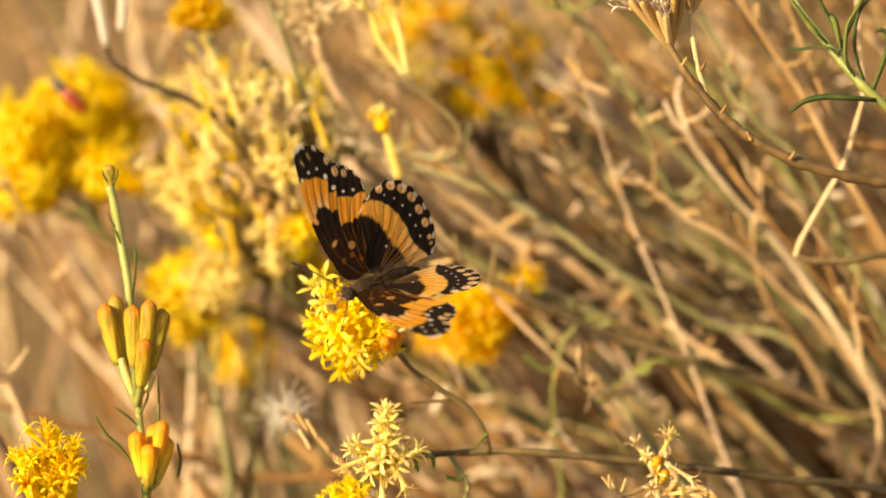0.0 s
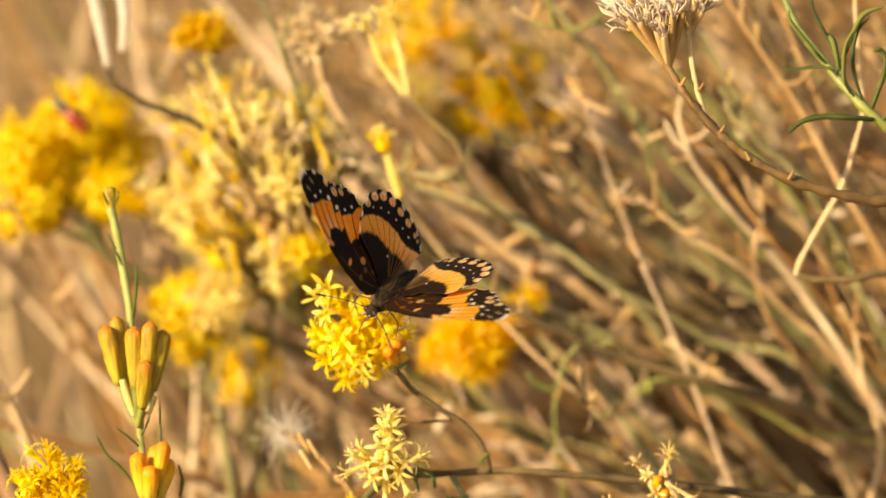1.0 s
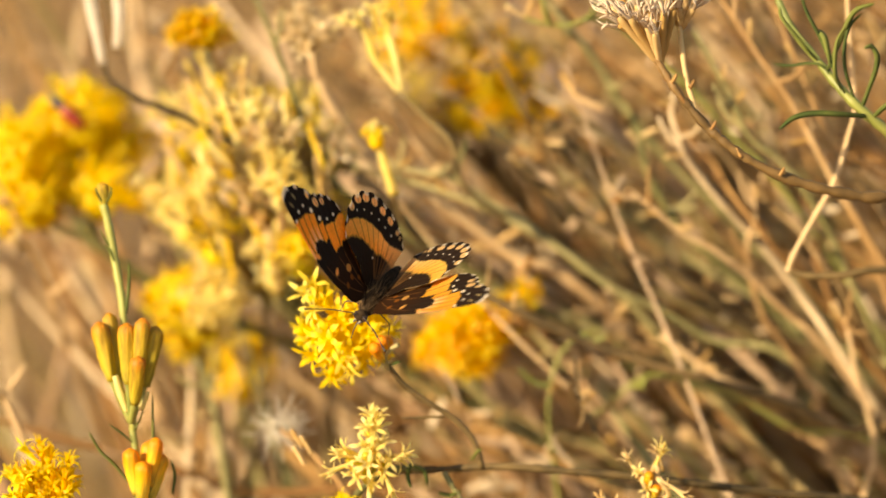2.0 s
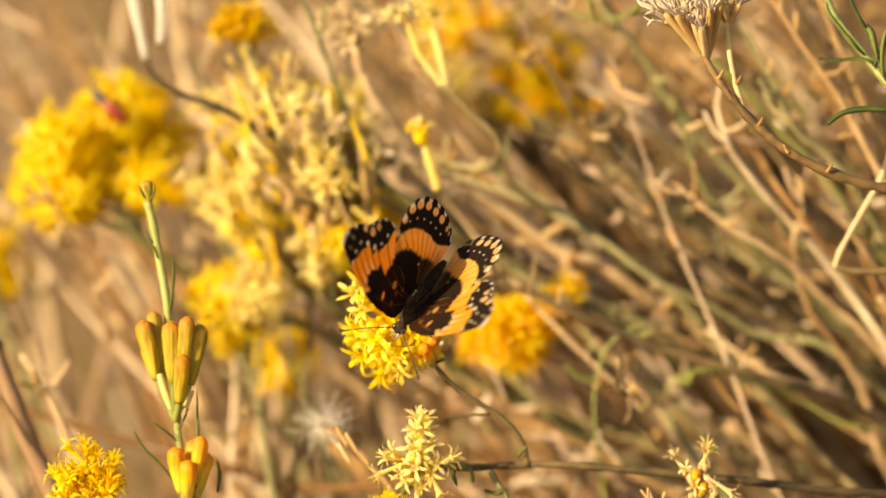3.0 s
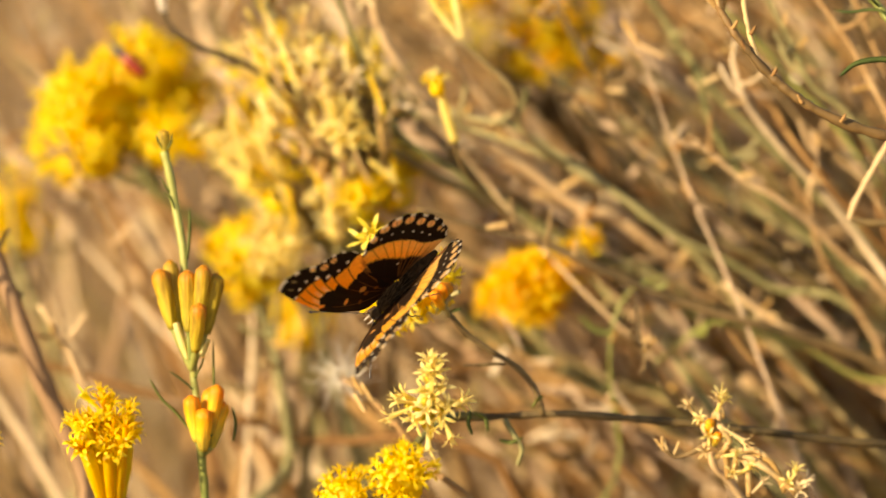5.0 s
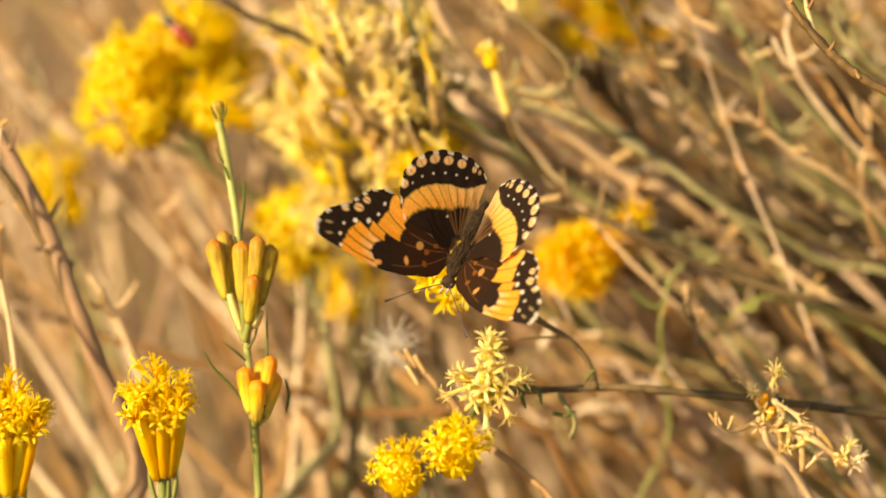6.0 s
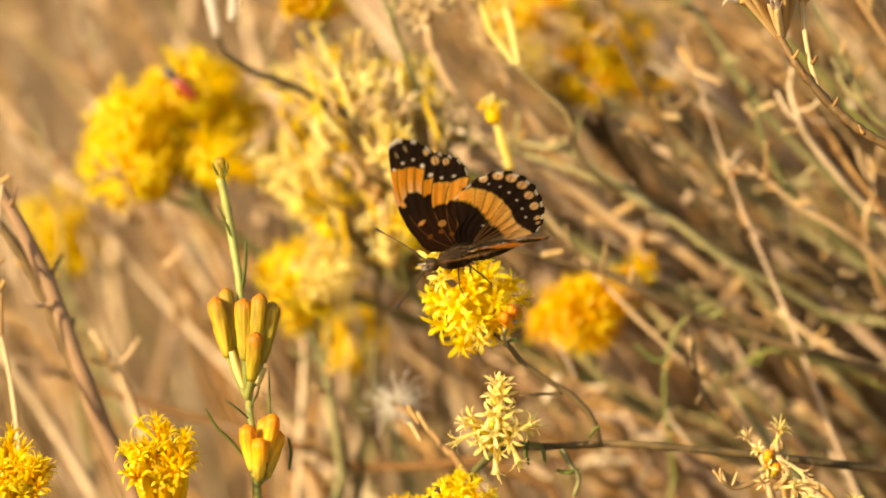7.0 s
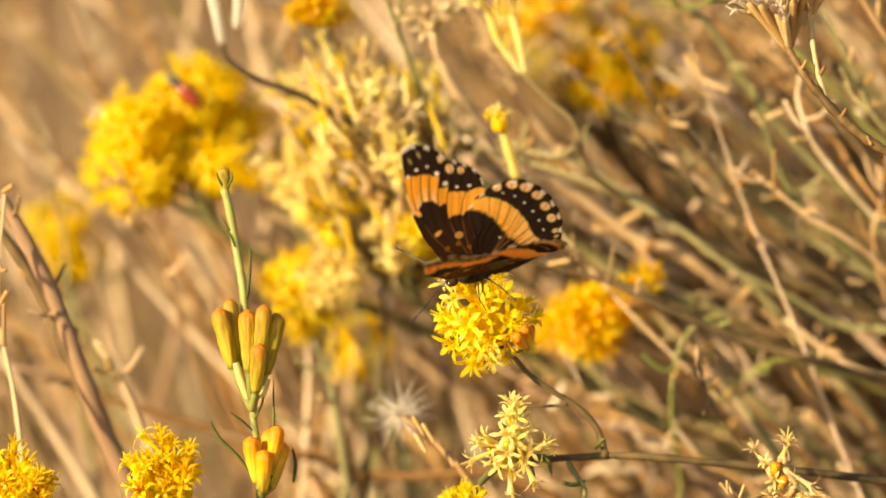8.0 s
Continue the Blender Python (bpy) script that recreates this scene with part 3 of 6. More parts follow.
def build_gold(name_label, base, axis, foot, seed, reach=0.0165):
    """A bundle of stout golden cups, each opening into a few spiky florets at its top."""
    top = thing("golden_rabbitbrush", name_label, "plant", foot)
    rng = random.Random(seed)
    axis = Vector(axis).normalized()
    side = axis.orthogonal().normalized()
    bm = bmesh.new()
    bmesh.ops.create_icosphere(bm, subdivisions=3, radius=1)
    for v in bm.verts:
        v.co *= 1 + 0.22 * noise.noise(v.co * 3.5)
    bmesh.ops.transform(bm, matrix=Matrix.Translation(base + axis * reach * 0.7) @ turn_to(axis) @ Matrix.Diagonal((0.0040, 0.0040, 0.0050, 1)), verts=bm.verts)
    head = part("flower_head", bm, PETAL_GOLD, top, "dense golden flower head")
    for i in range(24):
        turn, out = i * 2.4 + rng.uniform(-0.2, 0.2), math.sqrt((i + 0.5) / 24)
        way = Matrix.Rotation(turn, 3, axis) @ (Matrix.Rotation(radians(13) * out, 3, side) @ axis)
        start = base + (way - axis * way.dot(axis)).normalized() * 0.0021 * out + axis * (0.0004 + 0.003 * rng.random() * out)
        long = reach * rng.uniform(0.66, 0.9)
        wide = rng.uniform(1.15, 1.5)
        piece("involucre", CUPS["golden" if i % 3 == 0 else "yellow"], head, Matrix.Translation(start) @ turn_to(way, i) @ Matrix.Diagonal((wide, wide, long / 0.0086, 1)))
        for k in range(3):
            lean = (way + Vector([rng.uniform(-0.6, 0.6) for _ in range(3)]) + axis * 0.1).normalized()
            piece("floret", FLORETS["gold" if k % 2 else "yellow"][(i + k) % 3], head, Matrix.Translation(start + way * (long - 0.002) + lean * rng.uniform(-0.003, 0.0008)) @ turn_to(lean, rng.uniform(0, 6.28)) @ Matrix.Scale(rng.uniform(0.62, 0.95), 4))
    for i, (u, v) in enumerate(((-2.4, -2.5), (2.6, -3.5), (1.2, -5.0))):
        tip = base + RIGHT * u / 1000 + UP * (v + 6) / 1000 - AWAY * 0.002
        low = base + RIGHT * u * 0.3 / 1000 + UP * (v - 3) / 1000
        leaf(top, [low, low.lerp(tip, 0.5) + RIGHT * u * 0.0002, tip], 0.0009, STEM_FRESH)
    stem(top, "stem", [base + axis * 0.002, base - UP * 0.012 + AWAY * 0.001, base - UP * 0.04 + AWAY * 0.003], 0.0008, 0.0012, STEM_FRESH, seed, foot=Vector(foot))
    return top


build_gold("golden yellow rabbitbrush head on a green stem", spot(-68.7, -56.1, 4), (-0.03, -0.3, 1), (0.0, 0.05, -0.005), 21, 0.0185)
build_gold("golden yellow rabbitbrush head beside dry stems", spot(-95.6, -59.2, 4), (0.05, -0.3, 1), (-0.06, 0.06, -0.005), 22, 0.0195)

# ---- arching stem with seed tufts ----


def seed_tuft(parent, base, axis, count, long, spread, seed, label=""):
    """A spent head: a chaffy cup and a brush of straw-coloured bristles."""
    rng = random.Random(seed)
    axis = Vector(axis).normalized()
    bm = bmesh.new()
    tube(bm, [base - axis * 0.003, base, base + axis * 0.003], 0.0006, 0.0014, 7, 2)
    tuft = part("seed_tuft", bm, CUP_DRY, parent, label)
    side = axis.orthogonal().normalized()
    bristles = bmesh.new()
    cups = count // 8
    for i in range(cups):
        way = Matrix.Rotation(i * 2.4 + 1, 3, axis) @ (Matrix.Rotation(radians(spread * 0.75) * math.sqrt((i + 0.5) / cups), 3, side) @ axis)
        reach = long * rng.uniform(0.65, 1.1)
        piece("involucre", CUPS["dry"], tuft, Matrix.Translation(base - axis * 0.003) @ turn_to(way, i) @ Matrix.Diagonal((0.8, 0.8, reach / 0.008, 1)))
        mouth = base - axis * 0.003 + way * reach
        for k in range(5):
            out = (way + Vector([rng.uniform(-0.6, 0.6) for _ in range(3)])).normalized()
            far = mouth + out * rng.uniform(0.002, 0.0055)
            curl = Vector([rng.uniform(-0.0009, 0.0009) for _ in range(3)])
            blade(bristles, [mouth - way * 0.001, mouth.lerp(far, 0.5) + curl, far - curl * 0.6], rng.uniform(0.00014, 0.00036), 0.00006, 2)
    part("bristles", bristles, TUFT, tuft, "straw-coloured ragged seed bristles")
    return tuft


def build_arching_stem():
    top = thing("arching_stem", "brown woody stem arching up to spent straw-coloured seed tufts", "plant", CROWN)
    stem(top, "stem", [spot(38.6, 35.5, -4), spot(40.0, 32.4, -4), spot(43.3, 27.2, -5), spot(48.0, 21.7, -5), spot(52.8, 17.4, -5), spot(59.4, 13.4, -4), spot(66.9, 10.6, -3), spot(76.4, 8.6, 0), spot(88.0, 7.1, 5)], 0.0006, 0.0012, STEM_BARK, 31, knots=0.45, steps=9)
    twig(top, [spot(43.5, 41.8, -3), spot(43.8, 37.3, -3), spot(44.4, 32.2, -4), spot(45.4, 27.4, -4), spot(46.8, 23.2, -5)], 0.0004, 0.0005, CUP_DRY, 32)
    seed_tuft(top, spot(39.6, 34.7, -4), (-0.2, -0.25, 0.95), 150, 0.0115, 36, 33, "spent straw-coloured seed tuft")
    seed_tuft(top, spot(36.8, 39.3, -3), (-0.35, -0.25, 0.9), 120, 0.009, 58, 34)
    seed_tuft(top, spot(44.0, 41.3, -3), (0.05, -0.2, 1), 90, 0.0068, 42, 35)
    for i, (u, v, s) in enumerate(((42.2, 29.2, 1), (44.6, 25.6, -1), (49.2, 20.8, 1), (54.6, 16.0, -1), (61.4, 12.6, 1), (45.4, 28.2, 1))):
        twig(top, [spot(u, v - 0.2, -5.4), spot(u + 0.5 * s, v + 0.5, -5.6), spot(u + 0.9 * s, v + 1.3, -5.6)], 0.0004, 0.00022, STEM_RUST, i, 0.5)
    return top


build_arching_stem()

# ---- leafy green twig ----


def build_leafy_twig():
    top = thing("leafy_twig", "green rabbitbrush twig with long narrow curved leaves", "plant", CROWN)
    stem(top, "stem", [spot(59.9, 46.3, 14), spot(63.4, 38.8, 10), spot(67.9, 33.2, 6), spot(71.9, 28.2, 3), spot(76.4, 23.7, 2), spot(82.0, 19.2, 4), spot(92.0, 11.1, 10)], 0.0006, 0.0013, STEM_FRESH, 41)
    for pts, w in (([spot(76.7, 23.0, 1), spot(71.9, 23.4, -3), spot(67.4, 23.5, -4), spot(63.9, 22.7, -4), spot(61.3, 20.6, -4)], 0.0011), ([spot(73.1, 27.0, 2), spot(71.3, 30.2, -1), spot(71.5, 35.8, -2), spot(73.1, 39.1, -3)], 0.0008),
                   ([spot(68.1, 33.0, 5), spot(65.9, 35.3, 2), spot(61.9, 40.3, 2), spot(61.4, 42.5, 3)], 0.0008), ([spot(72.4, 27.7, 2), spot(68.9, 36.3, 1), spot(65.9, 42.3, 1), spot(64.9, 47.3, 2)], 0.0007), ([spot(75.9, 24.2, 2), spot(78.7, 32.2, -1), spot(77.9, 35.3, -2), spot(76.4, 35.1, -3)], 0.0010),
                   ([spot(69.9, 31.2, 3), spot(72.9, 38.3, 0), spot(74.9, 41.8, -1), spot(78.4, 43.1, -1)], 0.0010), ([spot(71.9, 28.2, 3), spot(68.4, 32.2, 4), spot(62.9, 32.0, 6), spot(59.9, 32.4, 8)], 0.0006), ([spot(77.9, 22.7, 2), spot(80.9, 25.2, -1), spot(86.0, 27.2, 0)], 0.0010),
                   ([spot(68.4, 38.3, 2), spot(69.4, 36.8, 0), spot(70.4, 32.2, 0)], 0.0012), ([spot(74.9, 25.2, 2), spot(72.9, 32.2, 0), spot(73.5, 38.3, 0), spot(75.9, 41.3, 0)], 0.0007)):
        leaf(top, pts, w)
    return top


build_leafy_twig()

# ---- kinked dry twig ----


def build_kinked_twig():
    top = thing("kinked_twig", "pale tan kinked dry twig on a dark shoot", "twig", CROWN)
    stem(top, "stem", [spot(62.9, -4.6, 25), spot(65.9, -5.4, 25), spot(71.9, -5.4, 25), spot(78.9, -4.4, 26), spot(90.0, -5.9, 30)], 0.0006, 0.0009, STEM_DARK, 51)
    twig(top, [spot(73.1, 46.3, 22), spot(73.7, 36.3, 22), spot(74.6, 25.2, 22), spot(73.4, 19.2, 22), spot(71.1, 11.6, 22), spot(66.9, 4.1, 23), spot(63.9, -1.4, 24), spot(62.7, -4.6, 25)], 0.00035, 0.0006, STEM_TAN, 52, 0.35)
    return top


build_kinked_twig()

# ---- flowers behind ----


def build_twin_flower():
    top = thing("tubular_flowers", "pair of spent yellow tubular florets with a star crown", "flower", CROWN)
    stem(top, "stem", [spot(-6.4, 27.2, 40), spot(-2.0, 22.9, 42), spot(2.8, 18.2, 45), spot(4.6, 11.1, 50), spot(11.6, 5.1, 60), spot(26.7, -2.9, 70), spot(46.8, -12.0, 80), spot(71.9, -26.0, 90)], 0.0004, 0.0009, STEM_SAGE, 61)
    for a, b, c in ((spot(-12.8, 38.5, 38), spot(-11.0, 33.1, 39), spot(-6.8, 27.4, 40)), (spot(-8.4, 37.7, 39), spot(-7.2, 32.6, 39), spot(-6.2, 27.4, 40))):
        part("flower_tube", tube(bmesh.new(), [a, a.lerp(b, 0.5), b, b.lerp(c, 0.6), c], 0.0008, 0.0005, 8, 4, 0.2), PETAL_PALE, top, "faded yellow tube")
    for i, (p, way) in enumerate(((spot(-12.8, 38.5, 38), (-0.5, -0.3, 0.8)), (spot(-8.4, 38.1, 38), (0.1, -0.3, 0.9)), (spot(-11.0, 39.7, 36), (-0.1, -0.6, 0.8)), (spot(-14.1, 39.2, 37), (-0.8, -0.3, 0.4)), (spot(-9.5, 42.2, 36), (0.2, -0.4, 0.9)), (spot(-8.5, 43.9, 37), (0.1, -0.3, 1)))):
        piece("floret", FLORETS["pale"][i % 3], top, Matrix.Translation(p - Vector(way) * 0.003) @ turn_to(Vector(way).normalized(), i) @ Matrix.Scale(0.95, 4))
    return top


def build_solo_flower():
    top = thing("solo_flower", "single pale yellow star flower on a long tube", "flower", CROWN)
    part("flower_tube", tube(bmesh.new(), [spot(-10.8, 20.6, 32), spot(-10.1, 17.6, 33), spot(-8.7, 12.7, 34), spot(-7.6, 9.1, 35)], 0.0008, 0.0009, 8, 4, 0.15), PETAL_PALE, top, "pale yellow flower tube")
    for i, way in enumerate(((-0.1, -0.5, 0.85), (-0.7, -0.5, 0.4), (0.6, -0.5, 0.5), (0, -0.9, 0.3), (-0.4, -0.7, 0.7))):
        piece("floret", FLORETS["yellow" if i % 2 else "pale"][i % 3], top, Matrix.Translation(spot(-10.7, 19.4, 32)) @ turn_to(Vector(way).normalized(), i) @ Matrix.Scale(0.46, 4))
    piece("involucre", CUPS["yellow"], top, Matrix.Translation(spot(-10.5, 17.2, 32)) @ turn_to((UP - RIGHT * 0.12).normalized(), 1.0) @ Matrix.Diagonal((1.9, 1.9, 0.52, 1)))
    stem(top, "stem", [spot(-7.6, 9.1, 35), spot(-5.9, 4.1, 40), spot(-1.4, -0.9, 50), spot(7.6, -7.9, 55), spot(23.7, -15.0, 60), spot(41.8, -22.0, 64), spot(66.9, -32.0, 70)], 0.0004, 0.0008, STEM_DARK, 62)
    return top


def build_tall_tubes():
    top = thing("tubular_flowers", "pair of cream tubular florets on a green stalk", "flower", CROWN)
    for a, b, c in ((spot(-62.1, 45.3, 46), spot(-60.9, 39.3, 46), spot(-59.5, 32.2, 47)), (spot(-57.0, 45.3, 46), spot(-56.6, 40.3, 46), spot(-56.9, 35.1, 47))):
        part("flower_tube", tube(bmesh.new(), [a, b, c], 0.0012, 0.0008, 8, 5, 0.2), FLUFF, top, "cream flower tube")
        piece("floret", FLORETS["pale"][1], top, Matrix.Translation(a) @ turn_to(UP, 1.0) @ Matrix.Scale(1.2, 4))
    stem(top, "stem", [spot(-59.5, 32.4, 47), spot(-58.1, 29.2, 48), spot(-52.6, 25.7, 50), spot(-45.6, 23.2, 54), spot(-36.6, 18.2, 60), spot(-16.5, 9.1, 70), spot(11.6, -5.9, 80), spot(46.8, -22.0, 90)], 0.0005, 0.0010, STEM_BROWN, 63)
    return top


build_twin_flower()
build_solo_flower()
build_tall_tubes()


def cluster(label, heads, kind, stem_points, seed, reach=0.0055, count=16, cup="green", mat=STEM_GREEN, spread=80, size=0.95, core=0.5):
    """A spray of flower heads at the end of one stem."""
    top = thing("flower_spray", label, "plant", CROWN, group="flower sprays behind")
    rng = random.Random(seed)
    stem(top, "stem", stem_points, 0.0008, 0.0016, mat, seed)
    for i, (p, r) in enumerate(heads):
        way = (UP * 0.7 - AWAY * 0.5 + (p - stem_points[0]).normalized() * 0.6 + RIGHT * rng.uniform(-0.3, 0.3)).normalized()
        k = kind if isinstance(kind, str) else kind[i % len(kind)]
        flower_head(top, p, way, k, int(count * r), reach * r, spread, seed * 10 + i, cup, 0.8, size=size, ragged=0.45, core=reach * r * core, core_mat={"yellow": PETAL, "gold": PETAL_GOLD, "pale": PETAL_PALE}.get(k))
        twig(top, [p, p.lerp(stem_points[0], 0.5) - UP * 0.002, stem_points[0].lerp(stem_points[1], 0.3 + 0.1 * i)], 0.0005, 0.0006, mat, i)
    return top


def build_sprays():
    cluster("large bright yellow spray of rabbitbrush blooms", [(spot(-63.2, 21.2, 84), 1.3), (spot(-73.5, 14.7, 82), 1.3), (spot(-72.2, 7.1, 80), 1.25), (spot(-67.9, 15.5, 90), 1.2), (spot(-60.2, 8.1, 82), 1.0), (spot(-58.1, 16.7, 92), 1.0), (spot(-65.7, 10.7, 88), 1.1), (spot(-62.9, 14.9, 92), 1.1), (spot(-77.2, 9.7, 90), 0.9)],
                  ("yellow", "yellow", "yellow"), [spot(-63.7, 4.1, 80), spot(-59.7, -0.9, 82), spot(-48.6, -7.9, 88), spot(-30.5, -16.0, 92), spot(1.6, -28.0, 100), spot(41.8, -41.1, 110)], 71, 0.0072, 30)
    cluster("small golden bloom on a green stalk", [(spot(-42.4, 37.6, 62), 1.1), (spot(-44.2, 37.0, 64), 0.8), (spot(-40.4, 36.4, 66), 0.8)], "gold", [spot(-40.6, 32.2, 64), spot(-36.6, 25.2, 66), spot(-30.5, 18.2, 70), spot(-16.5, 6.1, 80), spot(11.6, -7.9, 90), spot(51.8, -26.0, 100)], 72, 0.0042, 20, size=0.75)
    cluster("orange-gold bloom low behind the bar of the branch", [(spot(3.6, -17.5, 76), 1.2), (spot(7.6, -16.6, 74), 1.2), (spot(5.8, -21.0, 78), 1.1), (spot(1.6, -19.0, 80), 0.9)], ("gold", "gold"), [spot(6.6, -25.0, 80), spot(9.6, -29.0, 82), spot(17.7, -36.1, 88), spot(36.8, -46.1, 96)], 73, 0.0050, 36)
    cluster("yellow-green bloom behind the buds", [(spot(-45.6, -12.5, 72), 1.2), (spot(-40.6, -12.0, 70), 1.2), (spot(-43.1, -17.0, 76), 1.1)], ("yellow", "pale"), [spot(-42.1, -21.0, 76), spot(-40.1, -28.0, 78), spot(-38.6, -36.1, 80), spot(-36.6, -46.1, 84)], 74, 0.0058, 34)
    cluster("dry straw-yellow spray of spent florets", [(spot(-34.0, 18.7, 58), 1.0), (spot(-29.5, 14.2, 60), 1.1), (spot(-36.1, 11.1, 66), 1.0), (spot(-28.0, 7.6, 58), 1.0), (spot(-24.0, 14.2, 70), 0.9), (spot(-31.5, 4.1, 64), 1.0), (spot(-38.6, 16.2, 72), 0.9), (spot(-42.6, 18.2, 78), 0.9), (spot(-26.5, 20.2, 74), 0.8), (spot(-33.0, 23.7, 70), 0.8), (spot(-19.5, 11.1, 76), 0.8)],
            ("pale", "dry", "pale", "pale"), [spot(-26.5, 0.1, 66), spot(-22.5, -2.9, 68), spot(-13.5, -7.9, 74), spot(6.6, -18.0, 84), spot(36.8, -32.0, 95)], 75, 0.0105, 9, "dry", STEM_TAN, 38, core=0.15)
    cluster("pale yellow spray of fading blooms", [(spot(-44.1, 2.6, 74), 1.0), (spot(-39.1, -1.4, 72), 1.0), (spot(-47.6, 5.1, 84), 0.9), (spot(-24.5, -2.9, 66), 1.0), (spot(-28.5, -5.9, 70), 1.0), (spot(-20.5, -5.9, 74), 0.9), (spot(-34.5, -3.9, 80), 0.9), (spot(-40.6, 4.6, 86), 0.9)],
            ("pale", "yellow"), [spot(-28.5, -10.9, 74), spot(-22.5, -15.0, 78), spot(-8.4, -22.0, 84), spot(16.7, -34.0, 95)], 76, 0.0095, 12, spread=48, core=0.3)
    cluster("yellow spray behind the straw-coloured florets", [(spot(-22.5, 0.1, 92), 1.2), (spot(-26.5, -2.9, 94), 1.1), (spot(-31.5, 11.1, 100), 1.0), (spot(-44.6, 11.1, 104), 1.0), (spot(-19.5, 4.1, 96), 1.0)], "yellow", [spot(-22.5, -7.9, 96), spot(-16.5, -14.0, 98), spot(-2.4, -24.0, 104), spot(21.7, -38.1, 112)], 84, 0.0058, 26)
    cluster("hazy yellow bloom far in the shrub", [(spot(-35.6, -25.0, 110), 1.1), (spot(-34.0, -21.0, 112), 1.0)], "yellow", [spot(-34.5, -30.0, 112), spot(-33.5, -36.1, 114), spot(-30.5, -46.1, 118)], 77, 0.006, 16)
    cluster("hazy yellow bloom at the shrub's edge", [(spot(-87.8, -2.9, 120), 1.3), (spot(-84.8, -7.9, 124), 1.0)], "yellow", [spot(-85.8, -14.0, 122), spot(-80.7, -26.0, 124), spot(-72.7, -46.1, 128)], 78, 0.006, 16)
    # gold blooms in shade: dry heads among them put that shade into the colour
    cluster("brownish yellow blooms deep in the shrub", [(spot(-3.4, 36.3, 104), 1.3), (spot(3.6, 35.3, 108), 1.4), (spot(9.6, 29.2, 110), 1.3), (spot(-2.4, 28.2, 106), 1.3), (spot(4.6, 23.2, 112), 1.2), (spot(-7.4, 31.2, 110), 1.1), (spot(12.6, 22.2, 114), 1.1), (spot(15.6, 33.2, 116), 1.1)], ("gold", "dry"), [spot(6.6, 16.2, 114), spot(16.7, 4.1, 120), spot(41.8, -16.0, 130)], 79, 0.008, 16, mat=STEM_BARK, core=0.35)
    cluster("tan dried star florets on a bare stalk", [(spot(-22.5, 35.8, 56), 1.0), (spot(-24.0, 37.3, 58), 0.8)], "dry", [spot(-21.0, 29.2, 58), spot(-18.5, 24.2, 60), spot(-10.4, 14.2, 66), spot(11.6, -0.9, 76)], 80, 0.0065, 12, "dry", STEM_TAN, core=0.2)
    cluster("small yellow bloom caught between stems", [(spot(15.2, -10.4, 70), 0.8)], "gold", [spot(16.7, -14.0, 72), spot(21.7, -20.0, 74), spot(36.8, -32.0, 80)], 81, 0.004, 10)


build_sprays()


def build_straw_spray(label, low, high, deep, hub, points, seed, count):
    """A loose spray of slender drooping florets, each on a thread of a stalk that runs to the stem."""
    rng = random.Random(seed)
    top = thing("flower_spray", label, "plant", CROWN, group="flower sprays behind")
    stem(top, "stem", points, 0.0006, 0.0013, STEM_SAGE, seed)
    for i in range(count):
        u, v, w = rng.uniform(low[0], high[0]), rng.uniform(low[1], high[1]), rng.uniform(*deep)
        v += (low[0] + high[0] - 2 * u) * 0.25
        foot = spot(u, v, w)
        way = (RIGHT * rng.gauss(-0.35, 0.3) + UP * 1.0 + AWAY * rng.gauss(0, 0.3)).normalized()
        kind = ("straw", "straw", "dry", "yellow", "straw", "dry")[rng.randrange(6)]
        long = rng.uniform(0.7, 1.1)
        piece("involucre", CUPS[kind], top, Matrix.Translation(foot) @ turn_to(way, i) @ Matrix.Diagonal((0.5, 0.5, long, 1)))
        if i % 2 == 0:
            piece("floret", FLORETS["yellow" if kind == "yellow" or i % 4 == 0 else "pale"][i % 3], top, Matrix.Translation(foot + way * 0.005 * long) @ turn_to(way, i) @ Matrix.Scale(rng.uniform(0.5, 0.8), 4))
        twig(top, [foot + way * 0.0005, foot.lerp(hub, 0.3) + RIGHT * 0.001, hub.lerp(points[1], rng.random() * 0.6)], 0.00025, 0.0005, STEM_SAGE, i)


build_straw_spray("loose straw-yellow spray of slender drooping florets", (-42, 4), (-17, 24), (50, 84), spot(-22.5, 2.1, 70), [spot(-22.5, 2.1, 70), spot(-18.5, -2.9, 72), spot(-8.4, -9.9, 76), spot(11.6, -21.0, 86), spot(39.8, -34.0, 96)], 85, 140)
build_straw_spray("yellow-green spray of slender florets", (-48, -8), (-22, 8), (60, 96), spot(-28.5, -7.9, 80), [spot(-28.5, -7.9, 80), spot(-24.5, -13.0, 82), spot(-12.5, -21.0, 86), spot(11.6, -32.0, 96), spot(41.8, -42.1, 106)], 86, 80)


